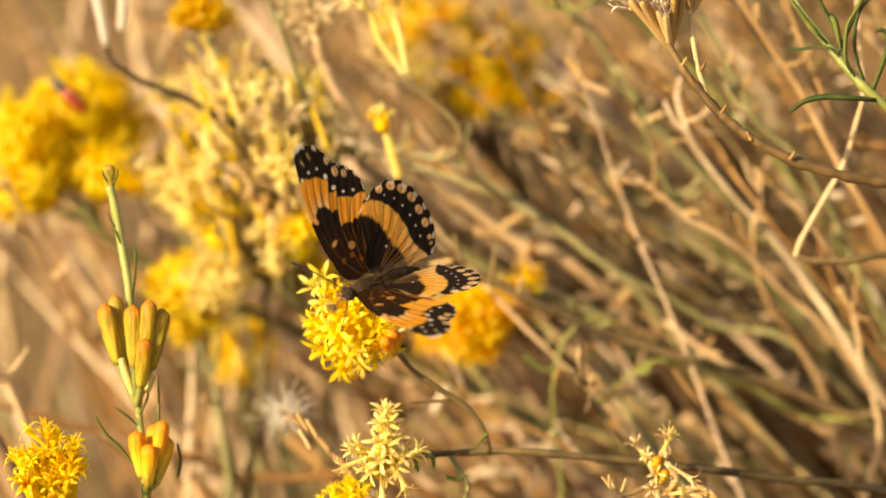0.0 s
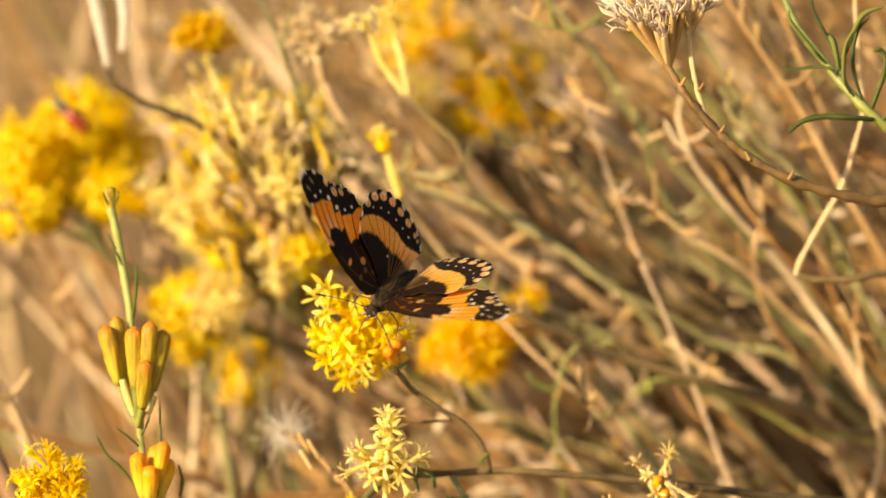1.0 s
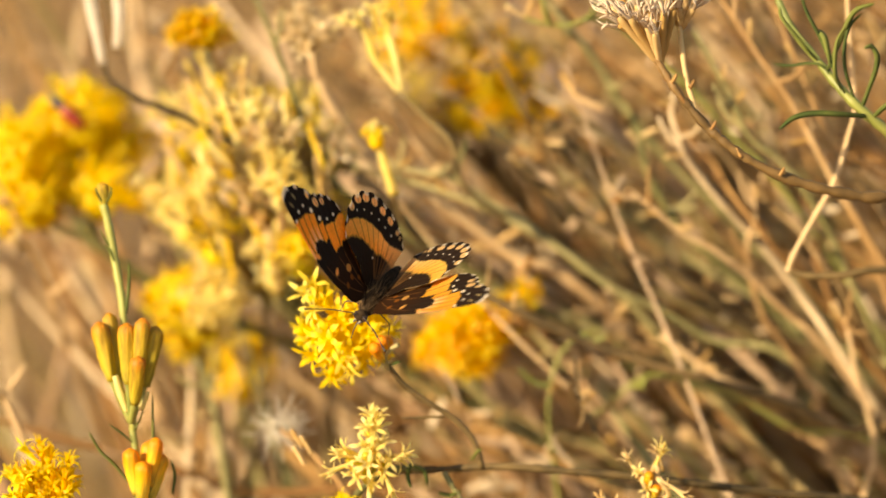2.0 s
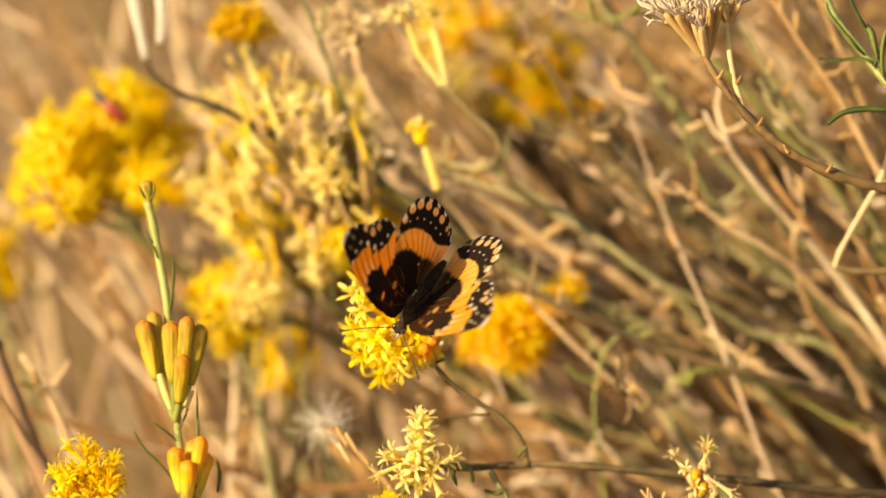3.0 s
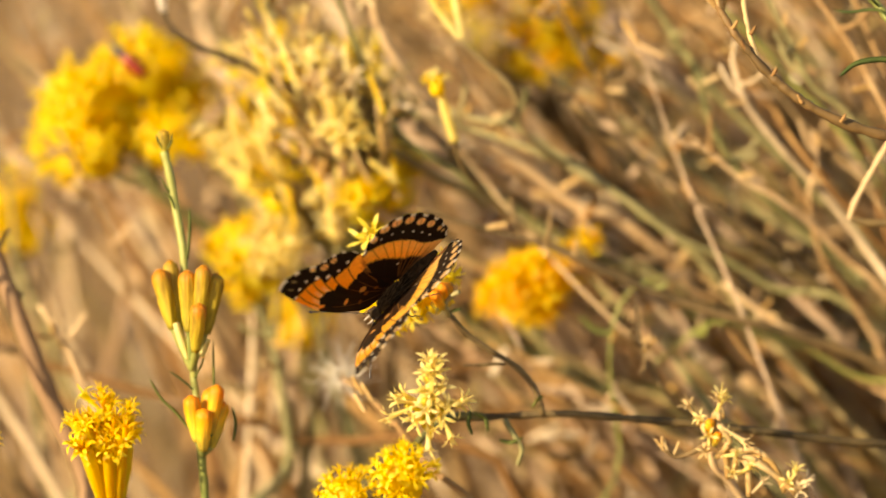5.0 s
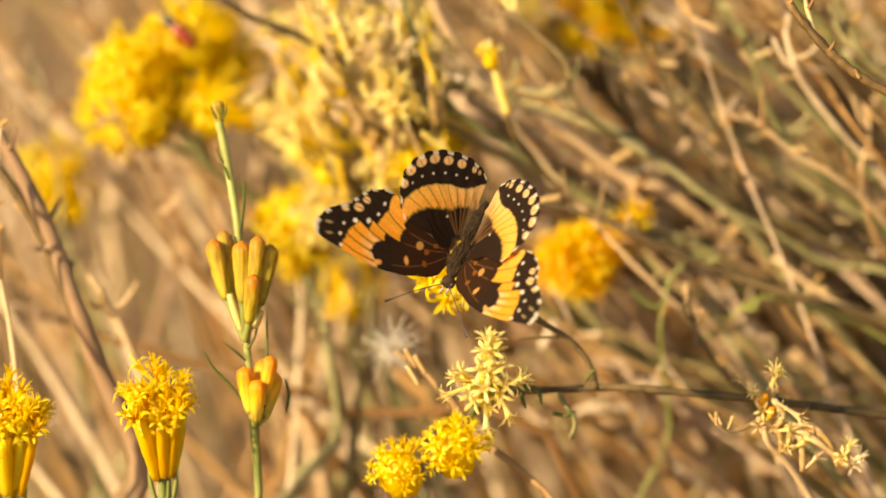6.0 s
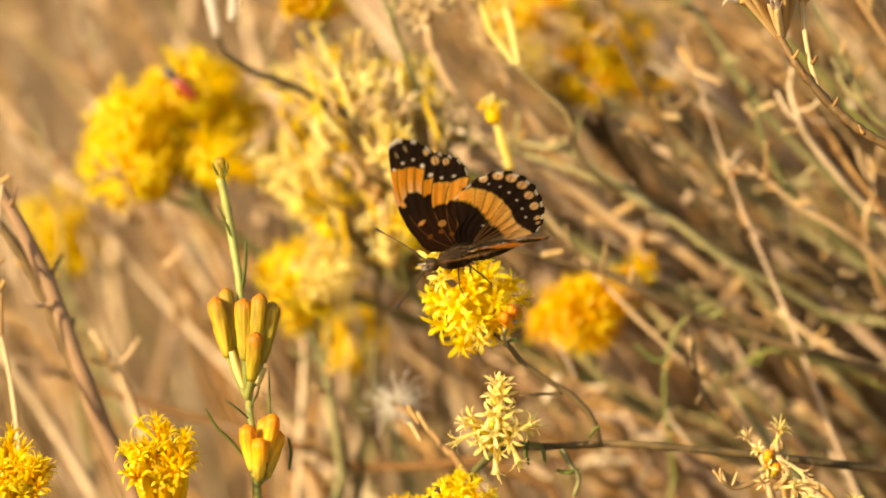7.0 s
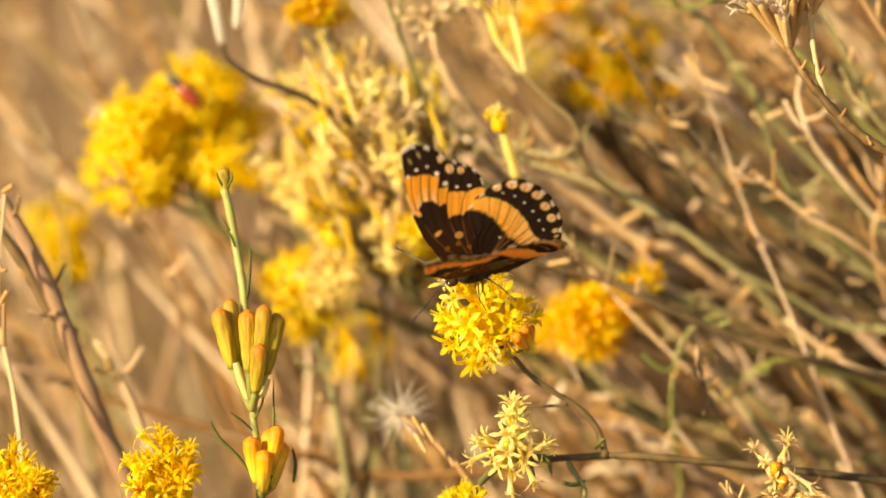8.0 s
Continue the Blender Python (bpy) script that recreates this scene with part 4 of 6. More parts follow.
def build_withered_head():
    """A few spent cream florets and brown scraps at the end of a thin dry stem."""
    top = thing("withered_flower", "withered cream florets on a thin dry stem", "flower", CROWN)
    base = spot(38.4, -44.6, 6)
    stem(top, "stem", [spot(38.3, -40.3, 5), base, spot(39.0, -49.1, 8), spot(44.8, -56.1, 14)], 0.0005, 0.0010, STEM_TAN, 82)
    for i, (p, way, kind, size) in enumerate(((spot(40.2, -35.3, 3), (0.15, -0.2, 1), "pale", 0.8), (spot(39.4, -36.1, 3), (-0.3, -0.3, 0.9), "dry", 0.7), (spot(41.0, -36.3, 3), (0.5, -0.3, 0.8), "pale", 0.65), (spot(45.0, -44.9, 1), (0.8, -0.2, -0.5), "dry", 0.95),
                                                (spot(33.9, -37.3, 4), (-0.5, -0.2, 0.9), "dry", 0.75), (spot(35.8, -39.9, 3), (-0.6, -0.5, 0.5), "pale", 0.6), (spot(41.4, -43.1, 2), (0.5, -0.7, 0.3), "pale", 0.6), (spot(37.8, -43.3, 2), (-0.1, -0.9, 0.2), "pale", 0.65), (spot(43.3, -46.6, 3), (0.8, -0.4, 0.2), "pale", 0.7),
                                                (spot(36.8, -46.1, 3), (-0.6, -0.6, 0.1), "dry", 0.6), (spot(45.8, -48.6, 4), (0.7, -0.3, 0.5), "pale", 0.7), (spot(53.6, -48.6, 4), (0.3, -0.3, 0.9), "pale", 0.75), (spot(55.8, -51.1, 4), (0.8, -0.3, 0.5), "dry", 0.8), (spot(51.8, -50.9, 3), (-0.4, -0.5, 0.7), "pale", 0.7), (spot(54.0, -52.9, 3), (0.1, -0.9, 0.3), "dry", 0.7), (spot(48.0, -51.1, 5), (0.6, -0.3, 0.7), "dry", 0.7), (spot(42.3, -49.6, 4), (0.2, -0.8, 0.5), "pale", 0.6))):
        way = Vector(way).normalized()
        piece("floret", FLORETS[kind][i % 3], top, Matrix.Translation(p - way * 0.007 * size) @ turn_to(way, i) @ Matrix.Scale(size, 4))
        foot = base.lerp(p, 0.1 + 0.02 * i)
        twig(top, [p - way * 0.0065 * size, p.lerp(foot, 0.6) + UP * 0.0005, foot], 0.0006, 0.0005, CUP_DRY, i)
    for i, (tip, foot) in enumerate(((spot(38.2, -39.9, 2), spot(38.0, -42.7, 4)), (spot(37.6, -41.1, 3), spot(38.2, -43.6, 4)), (spot(39.6, -42.9, 3), spot(38.8, -45.1, 4)))):
        piece("bud", BUDS["orange"][i % 2], top, Matrix.Translation(foot) @ turn_to((tip - foot).normalized(), i) @ Matrix.Diagonal((0.55, 0.55, 0.26, 1)))
    for i, p in enumerate((spot(29.9, -45.9, 5), spot(30.6, -46.2, 5.2), spot(29.6, -46.1, 5), spot(31.7, -46.7, 5.6))):
        piece("husk", CUPS["dry"], top, Matrix.Translation(p) @ turn_to((UP + RIGHT * (i - 2) * 0.4).normalized(), i) @ Matrix.Scale(0.32, 4))
    twig(top, [spot(29.9, -45.9, 5), spot(32.7, -47.1, 6), base], 0.0003, 0.0005, STEM_BROWN, 5)
    return top


build_withered_head()


def build_beetle():
    """A small red beetle on the large yellow spray."""
    top = thing("beetle", "small dark-headed red beetle on a yellow bloom", "insect", spot(-65.9, 23.7, 74))
    way = (spot(-64.4, 22.0, 74) - spot(-67.9, 25.4, 74)).normalized()
    m = Matrix.Translation(spot(-65.9, 23.6, 74)) @ turn_to(way)
    for name, mat, z, r, long in (("wing_case", BEETLE_RED, 0.0011, 0.0016, 0.0034), ("thorax", BEETLE_DARK, -0.0025, 0.0014, 0.0014), ("head", BEETLE_DARK, -0.0040, 0.0010, 0.0009)):
        bm = bmesh.new()
        bmesh.ops.create_uvsphere(bm, u_segments=12, v_segments=8, radius=1)
        bmesh.ops.transform(bm, matrix=m @ Matrix.Translation((0, 0, z)) @ Matrix.Diagonal((r, r * 0.8, long, 1)), verts=bm.verts)
        part(name, bm, mat, top)
    return top


build_beetle()


def build_fluff():
    """A loose tuft of white seed hairs caught in the twigs."""
    rng = random.Random(9)
    bm = bmesh.new()
    mid = spot(-27.7, -33.0, 39)
    for i in range(60):
        way = Vector((rng.gauss(0, 1), rng.gauss(0, 0.6), rng.gauss(0.25, 1))).normalized()
        tip = mid + way * rng.uniform(0.003, 0.0085)
        tube(bm, [mid + way * 0.0005, mid.lerp(tip, 0.5) + Vector((0, 0, rng.uniform(-0.001, 0.001))), tip], 0.00014, 0.00006, 4, 2)
    top = thing("seed_fluff", "white downy seed fluff caught on a dry twig", "seed fluff", mid)
    part("hairs", bm, FLUFF, top)
    stem(top, "twig", [mid, spot(-24.5, -35.1, 34), spot(-21.5, -37.6, 24), spot(-18.5, -41.1, 18), spot(-14.5, -46.1, 18)], 0.0004, 0.0008, STEM_TAN, 91, foot=Vector((0.08, 0.1, -0.01)))
    for i, p in enumerate((spot(-23.7, -36.1, 16), spot(-22.0, -37.3, 16), spot(-23.3, -39.1, 15))):
        piece("husk", CUPS["dry"], top, Matrix.Translation(p) @ turn_to((UP - RIGHT * 0.6).normalized(), i) @ Matrix.Scale(0.5, 4))
    return top


build_fluff()

# ---- dry stems of the shrub ----


def build_named_stems():
    """The stems that stand out singly, tip first, with radius in millimetres."""
    for i, (label, mat, r, pts) in enumerate((
        ("grey-green stem rising through the spray", STEM_GREEN, 0.9, [spot(-33.0, 45.8, 52), spot(-29.5, 37.3, 52), spot(-26.0, 28.2, 54), spot(-22.5, 19.2, 56), spot(-17.0, 10.1, 60), spot(-8.4, 4.1, 64), spot(7.6, -5.9, 70), spot(31.7, -20.0, 80)]),
        ("grey-green stem leaning across the shrub", STEM_GREEN, 0.85, [spot(-22.5, 19.2, 62), spot(-14.5, 14.2, 62), spot(-2.4, 10.6, 60), spot(8.6, 6.6, 60), spot(20.7, 0.1, 62), spot(31.7, -7.9, 64), spot(46.8, -16.0, 70)]),
        ("brown stem slanting behind the bloom", STEM_BROWN, 1.0, [spot(-14.5, -2.9, 40), spot(-2.4, -6.4, 42), spot(8.6, -9.4, 44), spot(21.7, -15.2, 46), spot(36.8, -21.0, 48), spot(51.8, -25.0, 52), spot(69.9, -32.0, 58)]),
        ("pale brown stem slanting down of the dry shrub", STEM_BROWN, 0.9, [spot(29.7, 4.1, 72), spot(36.8, -1.4, 72), spot(47.8, -7.9, 72), spot(61.9, -16.0, 74), spot(75.9, -25.0, 76), spot(86.0, -32.0, 80)]),
        ("reddish brown slanting stem of the dry shrub", STEM_BROWN, 1.0, [spot(11.6, 16.2, 64), spot(21.7, 9.1, 66), spot(33.7, 0.1, 66), spot(46.8, -8.4, 68), spot(61.9, -20.0, 72), spot(77.9, -32.0, 78)]),
        ("tan peeling stem at the shrub's edge", STEM_PINK, 2.3, [spot(-101.3, 9.6, 24), spot(-95.3, 0.1, 24), spot(-89.3, -12.0, 26), spot(-84.3, -25.0, 28), spot(-79.7, -37.1, 32), spot(-72.7, -52.1, 36)]),
        ("brown stem twined with a paler one", STEM_BROWN, 1.9, [spot(-102.3, 4.1, 28), spot(-94.8, -5.9, 28), spot(-89.3, -16.0, 30), spot(-84.8, -26.0, 32), spot(-79.7, -39.1, 36), spot(-73.7, -52.1, 40)]),
        ("thin straw stalk of the dry shrub", STEM_TAN, 0.7, [spot(-97.8, 6.1, 18), spot(-98.8, -5.9, 18), spot(-98.8, -16.0, 18), spot(-96.3, -28.0, 16), spot(-94.8, -39.1, 14), spot(-93.8, -52.1, 16)]),
        ("tan stem behind the yellow spray", STEM_TAN, 0.65, [spot(-78.7, 11.6, 70), spot(-75.7, 6.1, 70), spot(-72.7, -0.9, 72), spot(-69.7, -6.9, 76), spot(-66.2, -18.0, 84), spot(-60.7, -32.0, 92), spot(-52.6, -46.1, 100)]),
        ("pale straw stem low in the shrub", STEM_TAN, 1.2, [spot(-81.8, -20.0, 50), spot(-76.7, -28.0, 50), spot(-73.2, -36.1, 52), spot(-69.7, -46.1, 54)]),
        ("olive stem below the bloom", STEM_GREEN, 1.0, [spot(-43.1, -20.0, 66), spot(-40.1, -28.0, 66), spot(-38.6, -36.1, 66), spot(-37.1, -46.1, 68)]),
        ("brown stem curling upward of the dry shrub", STEM_BROWN, 0.9, [spot(7.6, 39.3, 70), spot(10.6, 33.2, 68), spot(13.2, 28.2, 68), spot(16.2, 22.7, 68), spot(21.7, 16.2, 74), spot(31.7, 4.1, 80)]),
        ("dry curl of a brown stalk", STEM_BROWN, 0.8, [spot(20.7, 22.7, 62), spot(19.2, 20.2, 62), spot(20.2, 15.2, 63), spot(22.2, 10.1, 64), spot(25.7, 4.1, 66), spot(36.8, -9.9, 74)]),
        ("pale withered stalk of the dry shrub", STEM_WHITE, 0.8, [spot(42.3, 27.2, 50), spot(41.8, 23.2, 50), spot(43.3, 18.2, 50), spot(45.3, 14.2, 52), spot(51.8, 6.1, 56), spot(63.9, -7.9, 64)]),
        ("green-grey stem of the upper shrub", STEM_GREEN, 1.1, [spot(17.7, 45.3, 66), spot(23.7, 38.3, 66), spot(29.2, 31.2, 68), spot(32.7, 25.2, 70), spot(41.8, 14.2, 74), spot(54.8, 1.1, 80)]),
        ("tan stem of the upper shrub", STEM_TAN, 1.2, [spot(49.3, 46.3, 40), spot(55.8, 36.3, 40), spot(63.9, 24.2, 42), spot(70.9, 11.1, 44), spot(76.4, 2.1, 46), spot(84.0, -12.0, 50)]),
        ("pinkish straw stem of the dry shrub", STEM_TAN, 0.9, [spot(57.8, 47.3, 44), spot(63.9, 33.2, 44), spot(69.9, 18.2, 46), spot(74.9, 4.1, 48), spot(79.9, -7.9, 52)]),
        ("olive twig with small bracts", STEM_GREEN, 0.8, [spot(45.8, 38.3, 46), spot(50.8, 29.2, 46), spot(55.8, 19.2, 48), spot(61.9, 14.2, 50), spot(69.9, 2.1, 56)]),
        ("thin green curved shoot of the dry shrub", STEM_FRESH, 0.6, [spot(12.2, 42.8, 44), spot(16.7, 40.1, 44), spot(22.7, 39.1, 45), spot(28.7, 40.1, 46), spot(36.8, 35.3, 52), spot(51.8, 20.2, 60)]),
        ("arching straw blade of the dry shrub", STEM_FRESH, 0.4, [spot(29.2, -15.0, 54), spot(24.7, -16.5, 54), spot(21.2, -21.0, 54), spot(19.9, -28.0, 54), spot(20.2, -35.1, 56), spot(21.7, -46.1, 60)]),
        ("thin yellow-green blade of the dry shrub", STEM_FRESH, 0.5, [spot(27.7, -30.5, 58), spot(32.7, -26.5, 58), spot(37.8, -23.2, 58), spot(47.8, -25.0, 60), spot(61.9, -32.0, 66)]),
        ("dark bent twig of the dry shrub", STEM_BROWN, 0.6, [spot(24.7, -20.0, 34), spot(25.2, -26.0, 34), spot(27.7, -32.0, 34), spot(32.2, -38.1, 36), spot(38.8, -44.1, 40)]),
        ("olive leaning stem of the dry shrub", STEM_GREEN, 1.0, [spot(33.7, 25.2, 58), spot(35.8, 19.2, 58), spot(38.3, 11.1, 60), spot(43.3, 3.1, 62), spot(50.8, -3.9, 66), spot(61.9, -14.0, 74)]),
        ("straw stalk hung with husks", STEM_TAN, 0.8, [spot(33.7, 10.1, 52), spot(37.8, 7.1, 52), spot(43.8, 2.1, 54), spot(50.8, -1.9, 56), spot(59.9, -9.9, 62)]),
        ("thin pale stalk of the dry shrub", STEM_TAN, 0.8, [spot(55.8, 11.1, 56), spot(56.8, 5.1, 56), spot(55.3, -0.9, 58), spot(57.8, -12.0, 62), spot(66.9, -26.0, 70)]),
        ("slender straw stalk of the dry shrub", STEM_TAN, 0.7, [spot(70.9, -9.9, 50), spot(73.4, -16.0, 50), spot(74.9, -24.0, 52), spot(77.9, -34.0, 56)]),
        ("tan stem of the lower shrub", STEM_TAN, 1.1, [spot(39.8, -16.0, 66), spot(50.8, -24.0, 66), spot(61.9, -28.0, 66), spot(74.9, -34.0, 70), spot(90.0, -42.1, 76)]),
        ("broad bleached pinkish stem behind the bloom", STEM_WHITE, 2.4, [spot(-34.5, 0.1, 150), spot(-33.0, -5.9, 150), spot(-31.5, -12.0, 150), spot(-30.5, -20.0, 152), spot(-28.5, -32.0, 156), spot(-24.5, -46.1, 160)]),
        ("rusty stem beside a bleached one", STEM_RUST, 1.6, [spot(-29.5, -0.9, 160), spot(-28.0, -8.9, 160), spot(-26.0, -18.0, 160), spot(-24.0, -30.0, 164), spot(-21.5, -46.1, 168)]),
        ("bleached stem behind the yellow spray", STEM_WHITE, 1.2, [spot(-55.6, 38.3, 150), spot(-52.4, 27.2, 150), spot(-49.6, 16.2, 152), spot(-45.6, 2.1, 156), spot(-39.6, -16.0, 160), spot(-32.5, -36.1, 166)]),
        ("pale stem low in the shrub", STEM_PINK, 1.4, [spot(-16.5, -20.0, 150), spot(-14.5, -26.0, 150), spot(-13.0, -34.0, 152), spot(-10.9, -46.1, 156)]),
        ("grey-green horizontal shoot of the dry shrub", STEM_GREEN, 0.8, [spot(-9.4, 15.2, 60), spot(-4.4, 13.2, 58), spot(1.6, 12.2, 58), spot(8.6, 8.2, 60), spot(22.7, -2.0, 66)]),
    )):
        top = thing("dry_stem", label, "stem", CROWN, group="single stems of the shrub")
        rng = random.Random(300 + i)
        stem(top, "stem", pts, r / 1000 * 0.45, r / 1000 * 1.1, mat, 300 + i)
        line = smooth_line(pts, 5)
        for j in range(4):
            p = line[rng.randrange(2, len(line) // 2 + 2)]
            way = (RIGHT * rng.uniform(-1, 1) + UP * rng.uniform(-0.4, 1) - AWAY * rng.uniform(0, 0.6)).normalized()
            if j % 2:
                piece("husk", CUPS["dry"], top, Matrix.Translation(p) @ turn_to(way, j) @ Matrix.Scale(rng.uniform(0.35, 0.6), 4))
            else:
                twig(top, [p, p + way * 0.003, p + way * 0.006 + UP * 0.002], 0.0005, 0.0003, mat, j)


build_named_stems()


HUSKS = {key: cup_mesh("husk", mat, 8.0, 0.9) for key, mat in (("dry", CUP_DRY), ("pale", STEM_PALE), ("tan", STEM_TAN), ("sage", STEM_SAGE), ("pink", STEM_PINK), ("rust", STEM_RUST))}


def dress(top, line, way, rng, kinds, count, small, large):
    """Spent florets, short shoots and curled dry leaves along a stem."""
    for j in range(count):
        p = line[rng.randrange(len(line))]
        side = (way * rng.uniform(-0.4, 1) + RIGHT * rng.uniform(-0.7, 0.7) - AWAY * rng.uniform(-0.5, 0.5)).normalized()
        wide = rng.uniform(0.45, 0.95)
        piece("husk", HUSKS[kinds[rng.randrange(len(kinds))]], top, Matrix.Translation(p) @ turn_to(side, j) @ Matrix.Diagonal((wide, wide, rng.uniform(small, large), 1)))
    bm = bmesh.new()
    for j in range(rng.randrange(4, 10)):
        p = line[rng.randrange(len(line))]
        side = (way * rng.uniform(-0.1, 1) + RIGHT * rng.uniform(-1, 1) + AWAY * rng.uniform(-0.8, 0.8)).normalized()
        long = rng.uniform(0.003, 0.010)
        blade(bm, [p, p + side * long * 0.5 + way * long * 0.1, p + side * long * 0.8 + way * long * rng.uniform(0.1, 0.4)], rng.uniform(0.0002, 0.0006), 0.00015, 2)
    part("dry_leaves", bm, (STEM_PINK, STEM_SAGE, STEM_PALE, STEM_TAN, STEM_PINK, STEM_RUST)[rng.randrange(6)], top, "small curled dry leaves")


# how many, depth, place across and up in millimetres, radius in metres, lean in degrees, materials, husks of each stem, their kinds
THICKET = (
    (22, (46, 80), (14, 112), (-48, 62), (0.0004, 0.0008), 136, (STEM_BROWN, STEM_SAGE, STEM_TAN, STEM_RUST, STEM_PINK), 6, ("dry", "tan", "sage", "pale", "rust")),
    (88, (74, 130), (-8, 115), (-62, 62), (0.00035, 0.0010), 135, (STEM_SAGE, STEM_PINK, STEM_TAN, STEM_BROWN, STEM_RUST, STEM_GREEN, STEM_RUST, STEM_BROWN, STEM_WHITE), 10, ("tan", "pale", "sage", "pink", "rust", "dry", "rust")),
    (96, (120, 190), (-10, 115), (-62, 62), (0.00035, 0.0010), 134, (STEM_TAN, STEM_RUST, STEM_BROWN, STEM_PINK, STEM_RUST, STEM_GREEN, STEM_WHITE), 9, ("tan", "rust", "pink", "dry")),
    (60, (120, 260), (-140, -15), (-62, 62), (0.0006, 0.0013), 114, (STEM_WHITE, STEM_PINK, STEM_RUST, STEM_TAN, STEM_BROWN, STEM_SAGE, STEM_PALE), 5, ("tan", "rust", "pink")),
    (22, (70, 125), (-105, -28), (-64, -8), (0.0006, 0.0013), 117, (STEM_PINK, STEM_SAGE, STEM_WHITE, STEM_RUST, STEM_GREEN, STEM_BROWN), 3, ("pink", "tan", "sage")),
    (30, (115, 165), (-120, 5), (-30, 62), (0.0007, 0.0014), 112, (STEM_WHITE, STEM_PINK, STEM_SAGE, STEM_TAN, STEM_BROWN, STEM_RUST), 4, ("pale", "tan", "pink", "rust")))


def build_thicket():
    """The many stems behind, fanning out of the shrub's foot, each hung with dry florets and curled leaves; the hazy ones at the back form one mass."""
    rng = random.Random(77)
    for number, deep, across, high, radius, leaning, mats, husks, kinds in THICKET:
        for i in range(number):
            w, x0, y0, r = rng.uniform(*deep), rng.uniform(*across), rng.uniform(*high), rng.uniform(*radius)
            lean = radians(rng.gauss(leaning, 15))
            way = RIGHT * math.cos(lean) + UP * math.sin(lean)
            mid = spot(x0, y0, w)
            bow = RIGHT * rng.uniform(-0.005, 0.005) + AWAY * rng.uniform(-0.008, 0.008)
            tip = mid + way * rng.uniform(0.012, 0.07)
            low = mid - way * 0.05 + bow
            if x0 < -20:
                foot = Vector((mid.x + rng.uniform(0.08, 0.2), mid.y + rng.uniform(-0.05, 0.1), -0.01))
            else:
                foot = CROWN + Vector((rng.uniform(-0.14, 0.10) + (x0 + 10) * 0.0014, rng.uniform(-0.05, 0.2) + w * 0.0006, -0.01))
            mat = mats[rng.randrange(len(mats))]
            # low on the right: paler stems, colour that makes up for the shade
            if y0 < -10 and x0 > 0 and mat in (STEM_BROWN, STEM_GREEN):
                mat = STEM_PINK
            # higher up: browner stems, deeper shade put into their colour
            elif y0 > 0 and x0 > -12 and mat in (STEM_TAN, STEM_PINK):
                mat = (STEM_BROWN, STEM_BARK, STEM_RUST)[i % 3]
            top = thing("dry_stem", "thin dry stem deep in the shrub", "stem", foot, group="stems deep in the shrub")
            kink = [RIGHT * rng.uniform(-0.0013, 0.0013) + UP * rng.uniform(-0.001, 0.001) for _ in range(5)]
            pts = [tip, tip.lerp(mid, 0.3) + bow * 0.5 + kink[0], tip.lerp(mid, 0.6) + bow * 0.7 + kink[1], mid + kink[2], mid.lerp(low, 0.5) + kink[3], low + kink[4]]
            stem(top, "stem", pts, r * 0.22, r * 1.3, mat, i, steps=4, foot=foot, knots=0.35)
            # husks of the upper middle get darker kinds, shade by colour again
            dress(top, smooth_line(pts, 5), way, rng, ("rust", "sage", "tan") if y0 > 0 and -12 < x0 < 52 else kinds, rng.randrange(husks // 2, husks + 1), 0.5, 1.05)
    mass = thing("dead_brush", "mass of hazy dry stems deep in the shrub", "brush", CROWN, kind="stuff")
    back = (STEM_TAN, STEM_RUST, STEM_PINK, STEM_BROWN, STEM_TAN)
    bulk = {m.name: (m, bmesh.new()) for m in back}
    for i in range(190):
        w, x0, y0, r = rng.uniform(165, 380), rng.uniform(-18, 130), rng.uniform(-70, 70), rng.uniform(0.0010, 0.0028)
        lean = radians(rng.gauss(132, 12))
        way = RIGHT * math.cos(lean) + UP * math.sin(lean)
        mid = spot(x0, y0, w)
        bow = RIGHT * rng.uniform(-0.008, 0.008) + AWAY * rng.uniform(-0.01, 0.01)
        tip, low = mid + way * rng.uniform(0.012, 0.07), mid - way * 0.05 + bow
        foot = CROWN + Vector((rng.uniform(-0.14, 0.10) + (x0 + 10) * 0.0014, rng.uniform(-0.05, 0.2) + w * 0.0006, -0.01))
        bm = bulk[back[rng.randrange(len(back))].name][1]
        tube(bm, [tip, tip.lerp(mid, 0.5) + bow * 0.7, mid, low, low.lerp(foot, 0.5) + bow, foot], r * 0.7, r * 1.2, 6, 3)
        for j in range(rng.randrange(2, 6)):
            p = tip.lerp(low, rng.random() * 0.9)
            side = (way * rng.uniform(0.2, 1) + RIGHT * rng.uniform(-0.9, 0.9) - AWAY * rng.uniform(-0.5, 0.5)).normalized()
            tube(bm, [p, p + side * 0.006, p + side * 0.013 + way * 0.005], r * 0.7, r * 0.4, 5, 2)
    for m, bm in bulk.values():
        part("stems", bm, m, mass)


build_thicket()


def build_far_brush():
    """Dry grass and brush on the ground behind the shrub."""
    rng = random.Random(5)
    bm = bmesh.new()
    for i in range(7000):
        p = Vector((rng.uniform(-2.6, 2.6), rng.uniform(-0.3, 6.0), 0.0))
        if (p - Vector((0, -0.2, 0))).length < 0.75:
            continue
        h = rng.uniform(0.06, 0.30)
        lean = Vector((rng.gauss(-0.25, 0.3), rng.gauss(0, 0.3), 1)).normalized()
        blade(bm, [p, p + lean * h * 0.5, p + lean * h + Vector((rng.uniform(-0.05, 0.03), 0, -0.01))], rng.uniform(0.0015, 0.004), 0.0008, 2)
    return tagged(part("dry_grass", bm, GRASS), "dry tan grass and brush behind the shrub", "grass", kind="stuff")


build_far_brush()

# ---- butterfly ----
MM = 0.001


